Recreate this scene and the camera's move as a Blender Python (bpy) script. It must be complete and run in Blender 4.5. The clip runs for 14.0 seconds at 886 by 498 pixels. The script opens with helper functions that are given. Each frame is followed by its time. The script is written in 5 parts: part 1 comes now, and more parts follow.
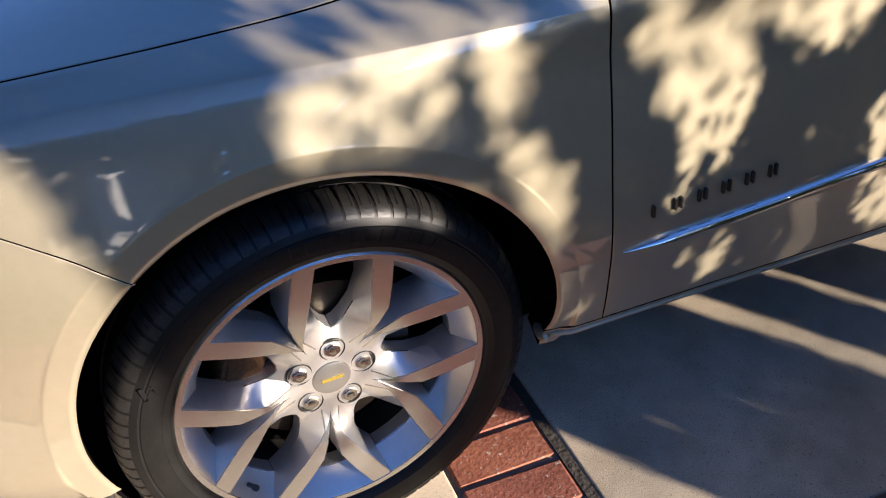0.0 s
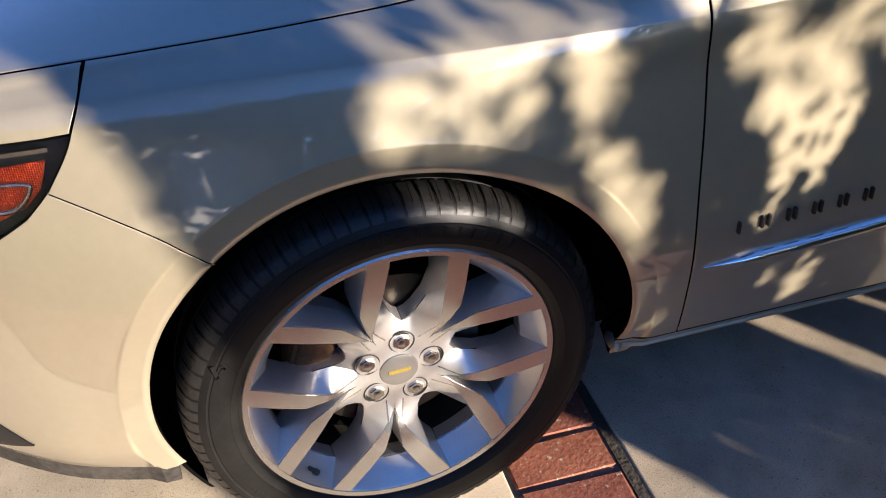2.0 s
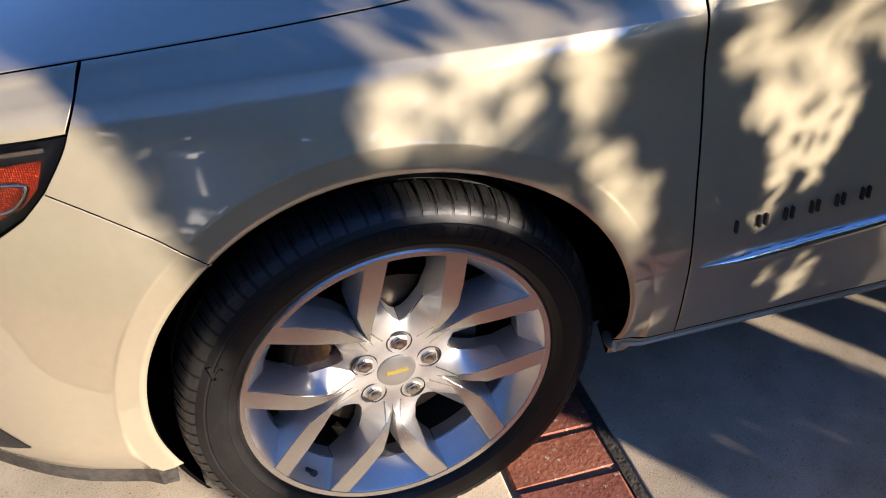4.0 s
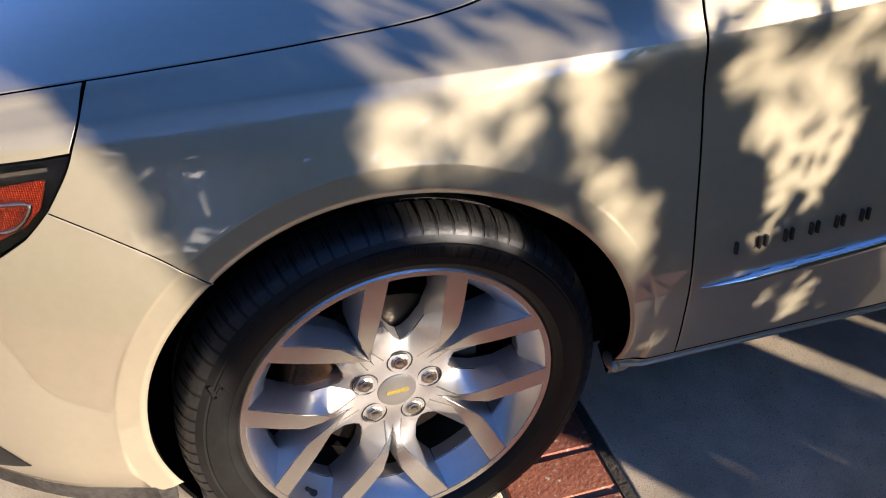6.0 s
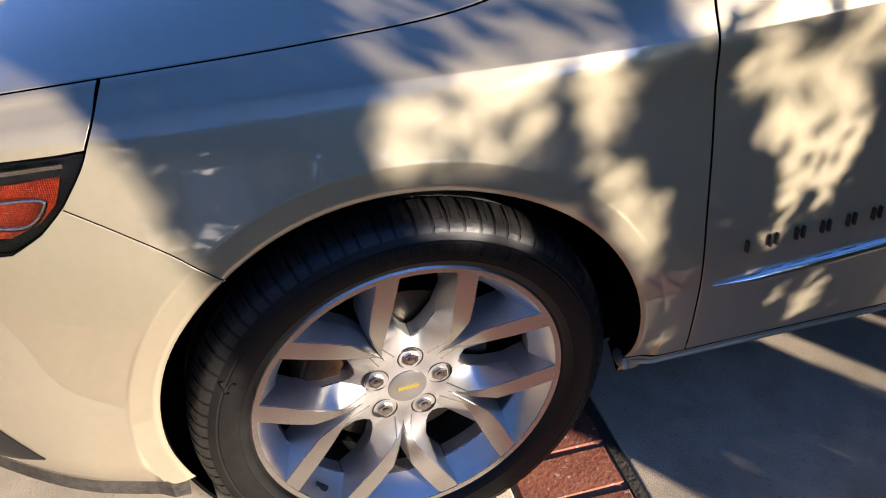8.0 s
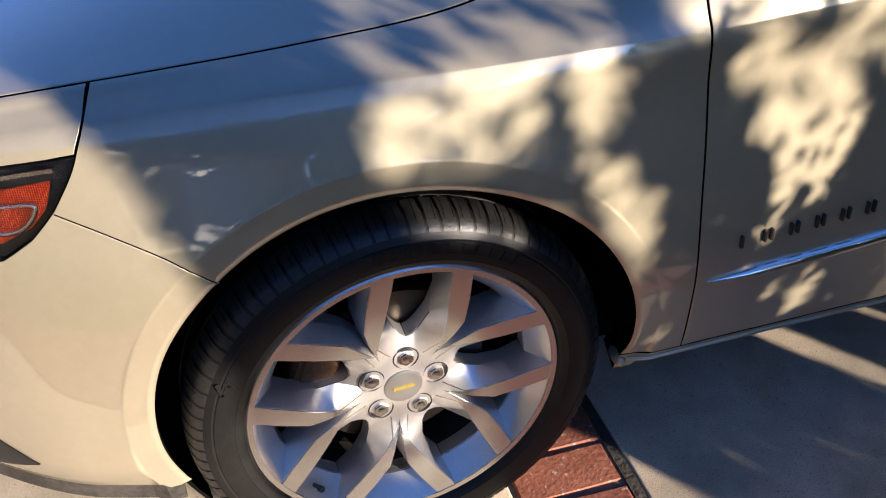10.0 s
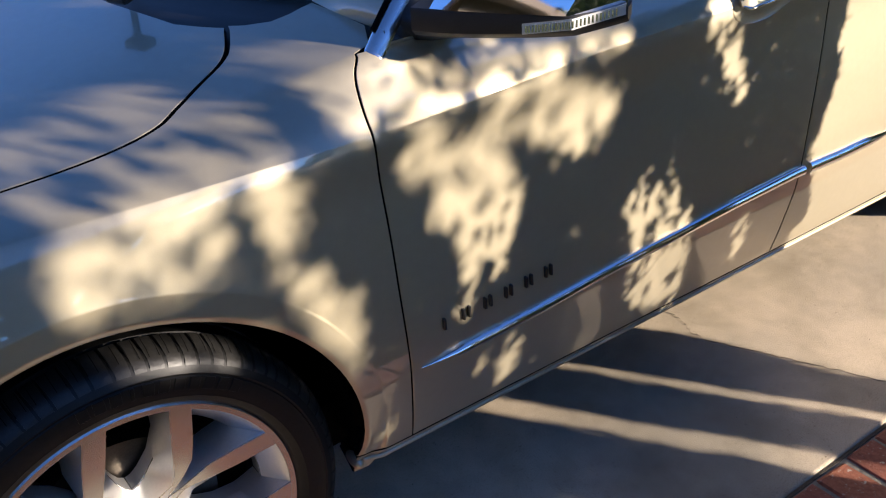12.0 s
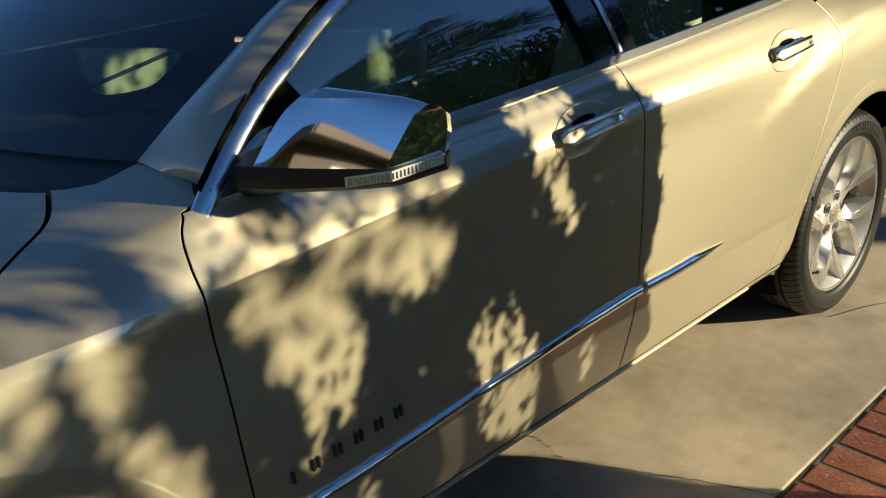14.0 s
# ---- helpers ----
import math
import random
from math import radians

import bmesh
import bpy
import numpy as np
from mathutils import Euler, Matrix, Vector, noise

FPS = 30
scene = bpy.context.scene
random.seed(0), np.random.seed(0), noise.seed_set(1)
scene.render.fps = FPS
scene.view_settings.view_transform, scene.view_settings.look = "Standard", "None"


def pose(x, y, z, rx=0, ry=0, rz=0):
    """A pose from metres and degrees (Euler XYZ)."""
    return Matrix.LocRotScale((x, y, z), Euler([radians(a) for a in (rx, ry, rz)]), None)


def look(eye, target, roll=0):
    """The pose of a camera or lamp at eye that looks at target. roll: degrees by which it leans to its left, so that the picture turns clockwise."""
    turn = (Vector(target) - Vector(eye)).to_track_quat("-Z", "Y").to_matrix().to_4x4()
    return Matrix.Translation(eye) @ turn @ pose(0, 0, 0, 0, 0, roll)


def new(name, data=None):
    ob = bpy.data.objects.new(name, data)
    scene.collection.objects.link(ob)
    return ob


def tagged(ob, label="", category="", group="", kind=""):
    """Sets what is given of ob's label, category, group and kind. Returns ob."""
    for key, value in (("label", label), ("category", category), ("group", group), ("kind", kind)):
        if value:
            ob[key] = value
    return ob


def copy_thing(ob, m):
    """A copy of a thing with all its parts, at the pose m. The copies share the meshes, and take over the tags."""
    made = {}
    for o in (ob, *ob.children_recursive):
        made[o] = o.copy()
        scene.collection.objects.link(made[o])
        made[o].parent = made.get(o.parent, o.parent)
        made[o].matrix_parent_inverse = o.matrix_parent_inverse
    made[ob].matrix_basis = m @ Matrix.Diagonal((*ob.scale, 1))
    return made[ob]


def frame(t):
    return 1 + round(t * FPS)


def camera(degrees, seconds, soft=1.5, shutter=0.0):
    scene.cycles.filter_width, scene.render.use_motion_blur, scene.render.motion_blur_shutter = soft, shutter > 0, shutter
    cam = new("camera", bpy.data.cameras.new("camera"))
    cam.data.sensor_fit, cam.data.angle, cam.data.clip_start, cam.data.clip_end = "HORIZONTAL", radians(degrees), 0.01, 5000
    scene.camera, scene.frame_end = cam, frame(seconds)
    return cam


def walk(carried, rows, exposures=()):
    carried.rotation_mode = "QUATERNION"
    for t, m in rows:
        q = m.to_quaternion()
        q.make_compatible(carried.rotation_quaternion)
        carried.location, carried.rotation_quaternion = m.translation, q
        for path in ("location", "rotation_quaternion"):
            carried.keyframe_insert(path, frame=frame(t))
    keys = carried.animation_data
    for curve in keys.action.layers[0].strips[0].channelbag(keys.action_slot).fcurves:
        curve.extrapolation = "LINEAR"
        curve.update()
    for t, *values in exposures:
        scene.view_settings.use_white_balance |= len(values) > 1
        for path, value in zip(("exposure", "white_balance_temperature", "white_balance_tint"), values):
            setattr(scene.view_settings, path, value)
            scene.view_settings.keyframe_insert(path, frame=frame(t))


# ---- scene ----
cam = camera(51.47, 14.0, soft=1.1)
PATH = [
    (0, (-0.2141, -1.0679, 1.4174), (0.3606, 0.4325, 0.2263), -2.95),
    (0.5, (-0.2168, -1.0734, 1.4169), (0.3608, 0.4350, 0.2374), -2.58),
    (1, (-0.2106, -1.0698, 1.4210), (0.3225, 0.4509, 0.2364), -2.50),
    (1.5, (-0.2182, -1.0589, 1.4217), (0.2485, 0.4745, 0.2256), -2.21),
    (2, (-0.2184, -1.0501, 1.4227), (0.2082, 0.4898, 0.2199), -1.99),
    (4.5, (-0.2220, -1.0490, 1.4193), (0.2184, 0.4913, 0.2220), -1.84),
    (5, (-0.2280, -1.0486, 1.4315), (0.2179, 0.5035, 0.2514), -1.48),
    (5.5, (-0.2173, -1.0490, 1.4248), (0.2387, 0.5067, 0.2535), -1.65),
    (6, (-0.2195, -1.0538, 1.4235), (0.2195, 0.5107, 0.2574), -1.80),
    (6.5, (-0.2235, -1.0540, 1.4351), (0.1918, 0.5210, 0.2746), -1.69),
    (7, (-0.2271, -1.0550, 1.4295), (0.1833, 0.5219, 0.2698), -1.62),
    (7.5, (-0.2244, -1.0565, 1.4294), (0.1882, 0.5132, 0.2608), -1.82),
    (10, (-0.2169, -1.0498, 1.4304), (0.2064, 0.5075, 0.2490), -2.56),
    (10.5, (-0.2224, -1.0567, 1.4216), (0.2312, 0.4950, 0.2441), -2.30),
    (11, (-0.2168, -1.0881, 1.4265), (0.3573, 0.4706, 0.3126), -2.41),
    (11.5, (-0.2187, -1.0906, 1.4299), (0.5780, 0.4184, 0.3868), -2.40),
    (12, (-0.1936, -1.1064, 1.4296), (0.8101, 0.3223, 0.4542), -2.79),
    (12.5, (-0.1682, -1.1170, 1.4443), (0.9914, 0.2521, 0.5606), -2.81),
    (13, (-0.1459, -1.1255, 1.4656), (1.1108, 0.2155, 0.6769), -3.23),
    (13.5, (-0.1363, -1.1343, 1.4708), (1.1679, 0.1837, 0.7214), -3.37),
    (14, (-0.1374, -1.1399, 1.4637), (1.1478, 0.1966, 0.7141), -2.97),
]
walk(cam, [(t, look(eye, target, roll)) for t, eye, target, roll in PATH], [(0, 1.64, 6550, 17), (11, 1.64, 6550, 17), (12.2, 1.5, 6700, 15), (13, 1.06, 7500, 1), (14, 0.90, 7800, 0)])

# ---------------------------------------------------------------- light
SUN_TO = Vector((0.5592, -0.8045, 0.2002)).normalized()
world = bpy.data.worlds.new("sky")
scene.world = world
world.use_nodes = True
wn = world.node_tree.nodes
sky = wn.new("ShaderNodeTexSky")
sky.sky_type = "NISHITA"
sky.sun_disc = False
sky.ozone_density = 5.5
sky.dust_density = 0.9
sky.altitude = 4000
sky.air_density = 0.78
sky.sun_elevation = math.asin(SUN_TO.z)
sky.sun_rotation = math.atan2(SUN_TO.x, SUN_TO.y)
wn["Background"].inputs["Strength"].default_value = 0.125
world.node_tree.links.new(sky.outputs[0], wn["Background"].inputs["Color"])
sun = new("sun", bpy.data.lights.new("sun", "SUN"))
sun.data.energy, sun.data.angle, sun.data.color = 4.6, radians(0.53), (1.0, 0.91, 0.76)
sun.matrix_world = look(SUN_TO * 20, (0, 0, 0))


# ---------------------------------------------------------------- materials
def mat(name, base, rough=0.5, metal=0.0, coat=0.0, var=0.0, scale=8.0, bump=0.0, bscale=60.0, second=None, **more):
    """Principled surface with two scales of colour variation and fine relief."""
    m = bpy.data.materials.new(name)
    m.use_nodes = True
    nt = m.node_tree
    n, lk = nt.nodes, nt.links
    p = n["Principled BSDF"]
    p.inputs["Roughness"].default_value = rough
    p.inputs["Metallic"].default_value = metal
    p.inputs["Coat Weight"].default_value = coat
    p.inputs["Coat Roughness"].default_value = 0.03
    p.inputs["Base Color"].default_value = (*base, 1)
    for key, value in more.items():
        p.inputs[key.replace("_", " ")].default_value = value
    co = n.new("ShaderNodeTexCoord")
    if var:
        a, b = n.new("ShaderNodeTexNoise"), n.new("ShaderNodeTexNoise")
        a.inputs["Scale"].default_value, b.inputs["Scale"].default_value = scale, scale * 9
        a.inputs["Detail"].default_value, b.inputs["Detail"].default_value = 6, 4
        lk.new(co.outputs["Object"], a.inputs[0]), lk.new(co.outputs["Object"], b.inputs[0])
        mix = n.new("ShaderNodeMix")
        mix.data_type = "FLOAT"
        mix.inputs[0].default_value = 0.45
        lk.new(a.outputs[0], mix.inputs[2]), lk.new(b.outputs[0], mix.inputs[3])
        ramp = n.new("ShaderNodeValToRGB")
        lo = [max(0, c * (1 - var)) for c in base]
        hi = [min(1, c * (1 + var)) for c in base] if second is None else second
        ramp.color_ramp.elements[0].color, ramp.color_ramp.elements[1].color = (*lo, 1), (*hi, 1)
        ramp.color_ramp.elements[0].position, ramp.color_ramp.elements[1].position = 0.33, 0.67
        lk.new(mix.outputs[0], ramp.inputs[0]), lk.new(ramp.outputs[0], p.inputs["Base Color"])
    if bump:
        c = n.new("ShaderNodeTexNoise")
        c.inputs["Scale"].default_value, c.inputs["Detail"].default_value = bscale, 5
        lk.new(co.outputs["Object"], c.inputs[0])
        bn = n.new("ShaderNodeBump")
        bn.inputs["Strength"].default_value, bn.inputs["Distance"].default_value = 1.0, bump
        lk.new(c.outputs[0], bn.inputs["Height"]), lk.new(bn.outputs[0], p.inputs["Normal"])
    return m


PAINT = mat("champagne_paint", (0.45, 0.392, 0.275), 0.44, 0.50, 1.0, var=0.03, scale=60, Coat_IOR=1.95)
CHROME = mat("chrome", (0.86, 0.86, 0.87), 0.045, 1.0)
SATIN = mat("satin_chrome", (0.75, 0.75, 0.76), 0.22, 1.0)
BLACK = mat("black_plastic", (0.012, 0.012, 0.013), 0.45, var=0.3, scale=40)
GLOSSBLACK = mat("gloss_black", (0.008, 0.008, 0.009), 0.08, coat=0.5)
# near-black that puts shade into gaps and recesses; also on real black parts
LINERSHADE = mat("liner_and_shade_black", (0.0025, 0.0025, 0.0025), 1.0, var=0.4, scale=30, Specular_IOR_Level=0.1)
RUBBER = mat("tyre_rubber", (0.008, 0.0078, 0.0075), 0.46, var=0.35, scale=14, bump=0.0003, bscale=180, Specular_IOR_Level=0.28)
TREAD = mat("tread_rubber", (0.017, 0.016, 0.0145), 0.46, var=0.45, scale=22, bump=0.0008, bscale=120)
ALLOY = mat("machined_alloy", (0.62, 0.60, 0.57), 0.27, 0.95, 0.1, var=0.05, scale=25)
ALLOYSIDE = mat("silver_painted_alloy", (0.72, 0.70, 0.67), 0.36, 0.80, 0.3, var=0.06, scale=25)
STEEL = mat("brushed_steel", (0.10, 0.085, 0.07), 0.45, 1.0, var=0.25, scale=30)
RUST = mat("rusted_iron", (0.16, 0.075, 0.03), 0.75, 0.4, var=0.5, scale=30, bump=0.001)
# dark barrel colour: the shade behind the spokes put into the material
BARRELSHADE = mat("barrel_shade", (0.022, 0.019, 0.016), 0.7, 0.2, var=0.4, scale=20)
NUT = mat("nut_steel", (0.46, 0.44, 0.41), 0.16, 1.0)
POCKET = mat("pocket_shadow_paint", (0.06, 0.058, 0.055), 0.45, 0.6)
CAPSILVER = mat("cap_silver", (0.42, 0.41, 0.39), 0.34, 0.85, 0.2)
GOLD = mat("gold_enamel", (0.75, 0.55, 0.12), 0.25, 0.8)
CONCRETE = mat("concrete", (0.63, 0.512, 0.375), 0.9, var=0.14, scale=2.2, bump=0.0008, bscale=300)
# fine aggregate and broad grey stains over the concrete
cn, cl = CONCRETE.node_tree.nodes, CONCRETE.node_tree.links
cp = cn["Principled BSDF"]
tone = cp.inputs["Base Color"].links[0].from_socket
for scale_, lo_, hi_, dark in ((1.3, 0.40, 0.64, (0.58, 0.61, 0.62, 1)), (6.5, 0.46, 0.66, (0.82, 0.82, 0.80, 1)), (420, 0.50, 0.62, (0.62, 0.60, 0.56, 1)), (170, 0.62, 0.69, (0.42, 0.39, 0.35, 1))):
    tx, rp, mx, tc = cn.new("ShaderNodeTexNoise"), cn.new("ShaderNodeValToRGB"), cn.new("ShaderNodeMix"), cn.new("ShaderNodeTexCoord")
    tx.inputs["Scale"].default_value, tx.inputs["Detail"].default_value = scale_, 5
    rp.color_ramp.elements[0].position, rp.color_ramp.elements[1].position = lo_, hi_
    rp.color_ramp.elements[0].color, rp.color_ramp.elements[1].color = (1, 1, 1, 1), dark
    mx.data_type, mx.blend_type = "RGBA", "MULTIPLY"
    mx.inputs[0].default_value = 1.0
    cl.new(tc.outputs["Object"], tx.inputs[0]), cl.new(tx.outputs[0], rp.inputs[0])
    cl.new(tone, mx.inputs[6]), cl.new(rp.outputs[0], mx.inputs[7])
    tone = mx.outputs[2]
cl.new(tone, cp.inputs["Base Color"])
MORTAR = mat("mortar", (0.19, 0.172, 0.145), 0.95, var=0.3, scale=20, bump=0.004, bscale=90)
DIRT = mat("joint_dirt", (0.055, 0.046, 0.036), 0.95, var=0.4, scale=30, bump=0.004, bscale=90)

# ---------------------------------------------------------------- helpers
def thing(name, label, category, group="", kind="", at=(0, 0, 0)):
    ob = new(name)
    ob.location = at
    return tagged(ob, label, category, group, kind)


def link(name, me, material, parent=None, label=""):
    ob = new(name, me)
    if material and not me.materials:
        me.materials.append(material)
    ob.parent = parent
    return tagged(ob, label)


def part(name, bm, material, parent, label="", smooth=None):
    me = bpy.data.meshes.new(name)
    bmesh.ops.recalc_face_normals(bm, faces=bm.faces)
    bm.to_mesh(me)
    bm.free()
    if smooth is not None:
        me.set_sharp_from_angle(angle=radians(smooth))
        me.shade_smooth()
        me.set_sharp_from_angle(angle=radians(smooth))
    return link(name, me, material, parent, label)


def box(bm, size, m=Matrix(), bevel=0.0, seg=2):
    r = bmesh.ops.create_cube(bm, size=1, matrix=m @ Matrix.Diagonal((*size, 1)))
    if bevel:
        es = list({e for v in r["verts"] for e in v.link_edges})
        bmesh.ops.bevel(bm, geom=es, offset=bevel, segments=seg, affect="EDGES", profile=0.5)
    return bm


def cyl(bm, r, h, m=Matrix(), seg=24, r2=None, bevel=0.0):
    q = bmesh.ops.create_cone(bm, cap_ends=True, segments=seg, radius1=r, radius2=r if r2 is None else r2, depth=h, matrix=m)
    if bevel:
        es = [e for e in {e for v in q["verts"] for e in v.link_edges} if len(e.link_faces) == 2 and e.calc_face_angle(0) > 0.8]
        bmesh.ops.bevel(bm, geom=es, offset=bevel, segments=2, affect="EDGES")
    return bm


def lathe(bm, prof, seg=96, closed=False, start=0.0, span=2 * math.pi):
    """Turns (radius, depth) pairs about the y axis."""
    full = abs(span - 2 * math.pi) < 1e-6
    rings = []
    for k in range(seg if full else seg + 1):
        a = start + span * k / seg
        rings.append([bm.verts.new((r * math.cos(a), y, r * math.sin(a))) for r, y in prof])
    n = len(prof)
    for k in range(seg):
        a, b = rings[k], rings[(k + 1) % len(rings)]
        for j in range(n if closed else n - 1):
            bm.faces.new((a[j], a[(j + 1) % n], b[(j + 1) % n], b[j]))
    return bm


def sweep(bm, pts, section, up=None):
    """Runs a closed section (across, above) along a line of points, with caps."""
    pts = [Vector(p) for p in pts]
    rings = []
    for i, p in enumerate(pts):
        d = (pts[min(i + 1, len(pts) - 1)] - pts[max(i - 1, 0)]).normalized()
        u = Vector(up[i] if isinstance(up, list) else (up or (0, 0, 1)))
        u = (u - d * u.dot(d)).normalized()
        s = d.cross(u)
        sec = section(i / (len(pts) - 1)) if callable(section) else section
        rings.append([bm.verts.new(p + s * a + u * b) for a, b in sec])
    n = len(rings[0])
    for a, b in zip(rings, rings[1:]):
        for j in range(n):
            bm.faces.new((a[j], a[(j + 1) % n], b[(j + 1) % n], b[j]))
    bm.faces.new(rings[0][::-1]), bm.faces.new(rings[-1])
    return bm


def curve(pts, n=12):
    """Catmull-Rom through points of any dimension."""
    p = np.array(pts, float)
    p = np.vstack([2 * p[0] - p[1], p, 2 * p[-1] - p[-2]])
    out = []
    for i in range(1, len(p) - 2):
        for k in range(n):
            t = k / n
            out.append(0.5 * (2 * p[i] + (p[i + 1] - p[i - 1]) * t + (2 * p[i - 1] - 5 * p[i] + 4 * p[i + 1] - p[i + 2]) * t * t
                              + (3 * p[i] - p[i - 1] - 3 * p[i + 1] + p[i + 2]) * t ** 3))
    return np.array(out + [p[-2]])


def pchip(xs, ys, x):
    """Monotone cubic through (xs, ys); ys may hold several columns."""
    xs, ys, x = np.asarray(xs, float), np.asarray(ys, float), np.asarray(x, float)
    h, d = np.diff(xs), np.diff(ys, axis=0) / np.diff(xs).reshape(-1, *[1] * (np.ndim(ys) - 1))
    m = np.zeros_like(ys)
    hh = h.reshape(-1, *[1] * (np.ndim(ys) - 1))
    w1, w2 = 2 * hh[1:] + hh[:-1], hh[1:] + 2 * hh[:-1]
    ok = d[1:] * d[:-1] > 0
    with np.errstate(divide="ignore", invalid="ignore"):
        m[1:-1] = np.where(ok, (w1 + w2) / (w1 / d[:-1] + w2 / d[1:]), 0)
    m[0], m[-1] = d[0], d[-1]
    i = np.clip(np.searchsorted(xs, x) - 1, 0, len(xs) - 2)
    t = (x - xs[i]) / h[i]
    t = t.reshape(*t.shape, *[1] * (ys.ndim - 1))
    H = h[i].reshape(t.shape)
    return ys[i] * (1 + 2 * t) * (1 - t) ** 2 + H * m[i] * t * (1 - t) ** 2 + ys[i + 1] * t * t * (3 - 2 * t) + H * m[i + 1] * t * t * (t - 1)


# ---------------------------------------------------------------- car body surface
WB, ZC, MID = 2.837, 0.345, 0.887
V = np.array([0.235, 0.28, 0.32, 0.42, 0.52, 0.68, 0.84, 0.90, 0.925, 0.95, 1.00, 1.06, 1.40, 1.85])
# station x: crease height, then the depth of the twelve side rows, then height of the top line, then (y, z) of the two inner rows
ST = {
    -1.02: (0.70, [0.78, 0.74, 0.72, 0.71, 0.71, 0.71, 0.72, 0.73, 0.735, 0.74, 0.75, 0.76], 0.71, 0.82, 0.712, 0.715),
    -0.90: (0.77, [0.44, 0.41, 0.39, 0.38, 0.38, 0.385, 0.40, 0.405, 0.41, 0.415, 0.42, 0.43], 0.80, 0.60, 0.805, 0.81),
    -0.70: (0.84, [0.20, 0.17, 0.15, 0.145, 0.145, 0.15, 0.165, 0.175, 0.185, 0.19, 0.20, 0.215], 0.875, 0.47, 0.885, 0.89),
    -0.50: (0.875, [0.075, 0.05, 0.035, 0.03, 0.03, 0.037, 0.062, 0.077, 0.09, 0.10, 0.118, 0.138], 0.912, 0.40, 0.93, 0.94),
    -0.30: (0.895, [0.03, 0.01, -0.005, -0.012, -0.016, -0.024, 0.014, 0.036, 0.05, 0.064, 0.09, 0.118], 0.925, 0.37, 0.957, 0.975),
    0.00: (0.912, [0.03, 0.01, 0.0, -0.015, -0.030, -0.062, -0.027, -0.008, 0.004, 0.02, 0.06, 0.108], 0.941, 0.35, 0.985, 1.03),
    0.20: (0.920, [0.04, 0.015, 0.0, -0.017, -0.03, -0.048, -0.034, -0.026, -0.018, 0.0, 0.045, 0.098], 0.967, 0.35, 1.02, 1.07),
    0.35: (0.925, [0.05, 0.018, 0.0, -0.02, -0.034, -0.036, -0.031, -0.034, -0.030, -0.015, 0.02, 0.07], 1.003, 0.35, 1.055, 1.10),
    0.50: (0.929, [0.055, 0.018, 0.0, -0.022, -0.036, -0.035, -0.030, -0.036, -0.035, -0.024, -0.002, 0.03], 1.033, 0.35, 1.09, 1.12),
    1.00: (0.957, [0.055, 0.018, 0.0, -0.022, -0.036, -0.034, -0.030, -0.037, -0.036, -0.025, -0.002, 0.03], 1.041, 0.35, 1.09, 1.12),
    1.60: (0.966, [0.055, 0.018, 0.0, -0.022, -0.036, -0.034, -0.030, -0.034, -0.034, -0.025, -0.002, 0.03], 1.068, 0.35, 1.10, 1.12),
    2.20: (0.960, [0.055, 0.018, 0.002, -0.015, -0.028, -0.034, -0.034, -0.032, -0.030, -0.022, 0.002, 0.042], 1.098, 0.35, 1.12, 1.12),
    2.84: (1.010, [0.05, 0.018, 0.004, -0.01, -0.022, -0.043, -0.046, -0.035, -0.028, -0.012, 0.03, 0.10], 1.125, 0.38, 1.13, 1.14),
    3.40: (1.020, [0.06, 0.03, 0.015, 0.0, -0.01, -0.015, -0.010, 0.0, 0.01, 0.03, 0.09, 0.17], 1.125, 0.42, 1.14, 1.15),
    3.80: (1.000, [0.13, 0.10, 0.09, 0.07, 0.06, 0.06, 0.08, 0.09, 0.10, 0.12, 0.18, 0.27], 1.10, 0.5, 1.12, 1.13),
    4.00: (0.960, [0.32, 0.30, 0.28, 0.26, 0.25, 0.26, 0.28, 0.30, 0.32, 0.34, 0.39, 0.46], 1.06, 0.62, 1.08, 1.09),
    4.09: (0.920, [0.72, 0.70, 0.68, 0.67, 0.66, 0.67, 0.68, 0.70, 0.71, 0.73, 0.75, 0.77], 0.99, 0.82, 1.00, 1.00),
}
SX = np.array(sorted(ST))
TABLE = []
for x in SX:
    c, ys, top, y12, z12, z13 = ST[x]
    mid = -0.1 < x < 2.3
    zs = [0.264 if mid else 0.235, 0.288 if mid else 0.28, 0.32, 0.42, 0.52 - 0.1 * max(0, 0.9 - c), 0.68 + 0.4 * (c - 0.925), c - 0.085, c - 0.022, c, c + 0.25 * (top - c), c + 0.62 * (top - c), top, z12, z13]
    TABLE.append(np.stack([np.r_[ys, y12, MID], zs], 1))
TABLE = np.array(TABLE)


LIPS = {}
CREASE = 8


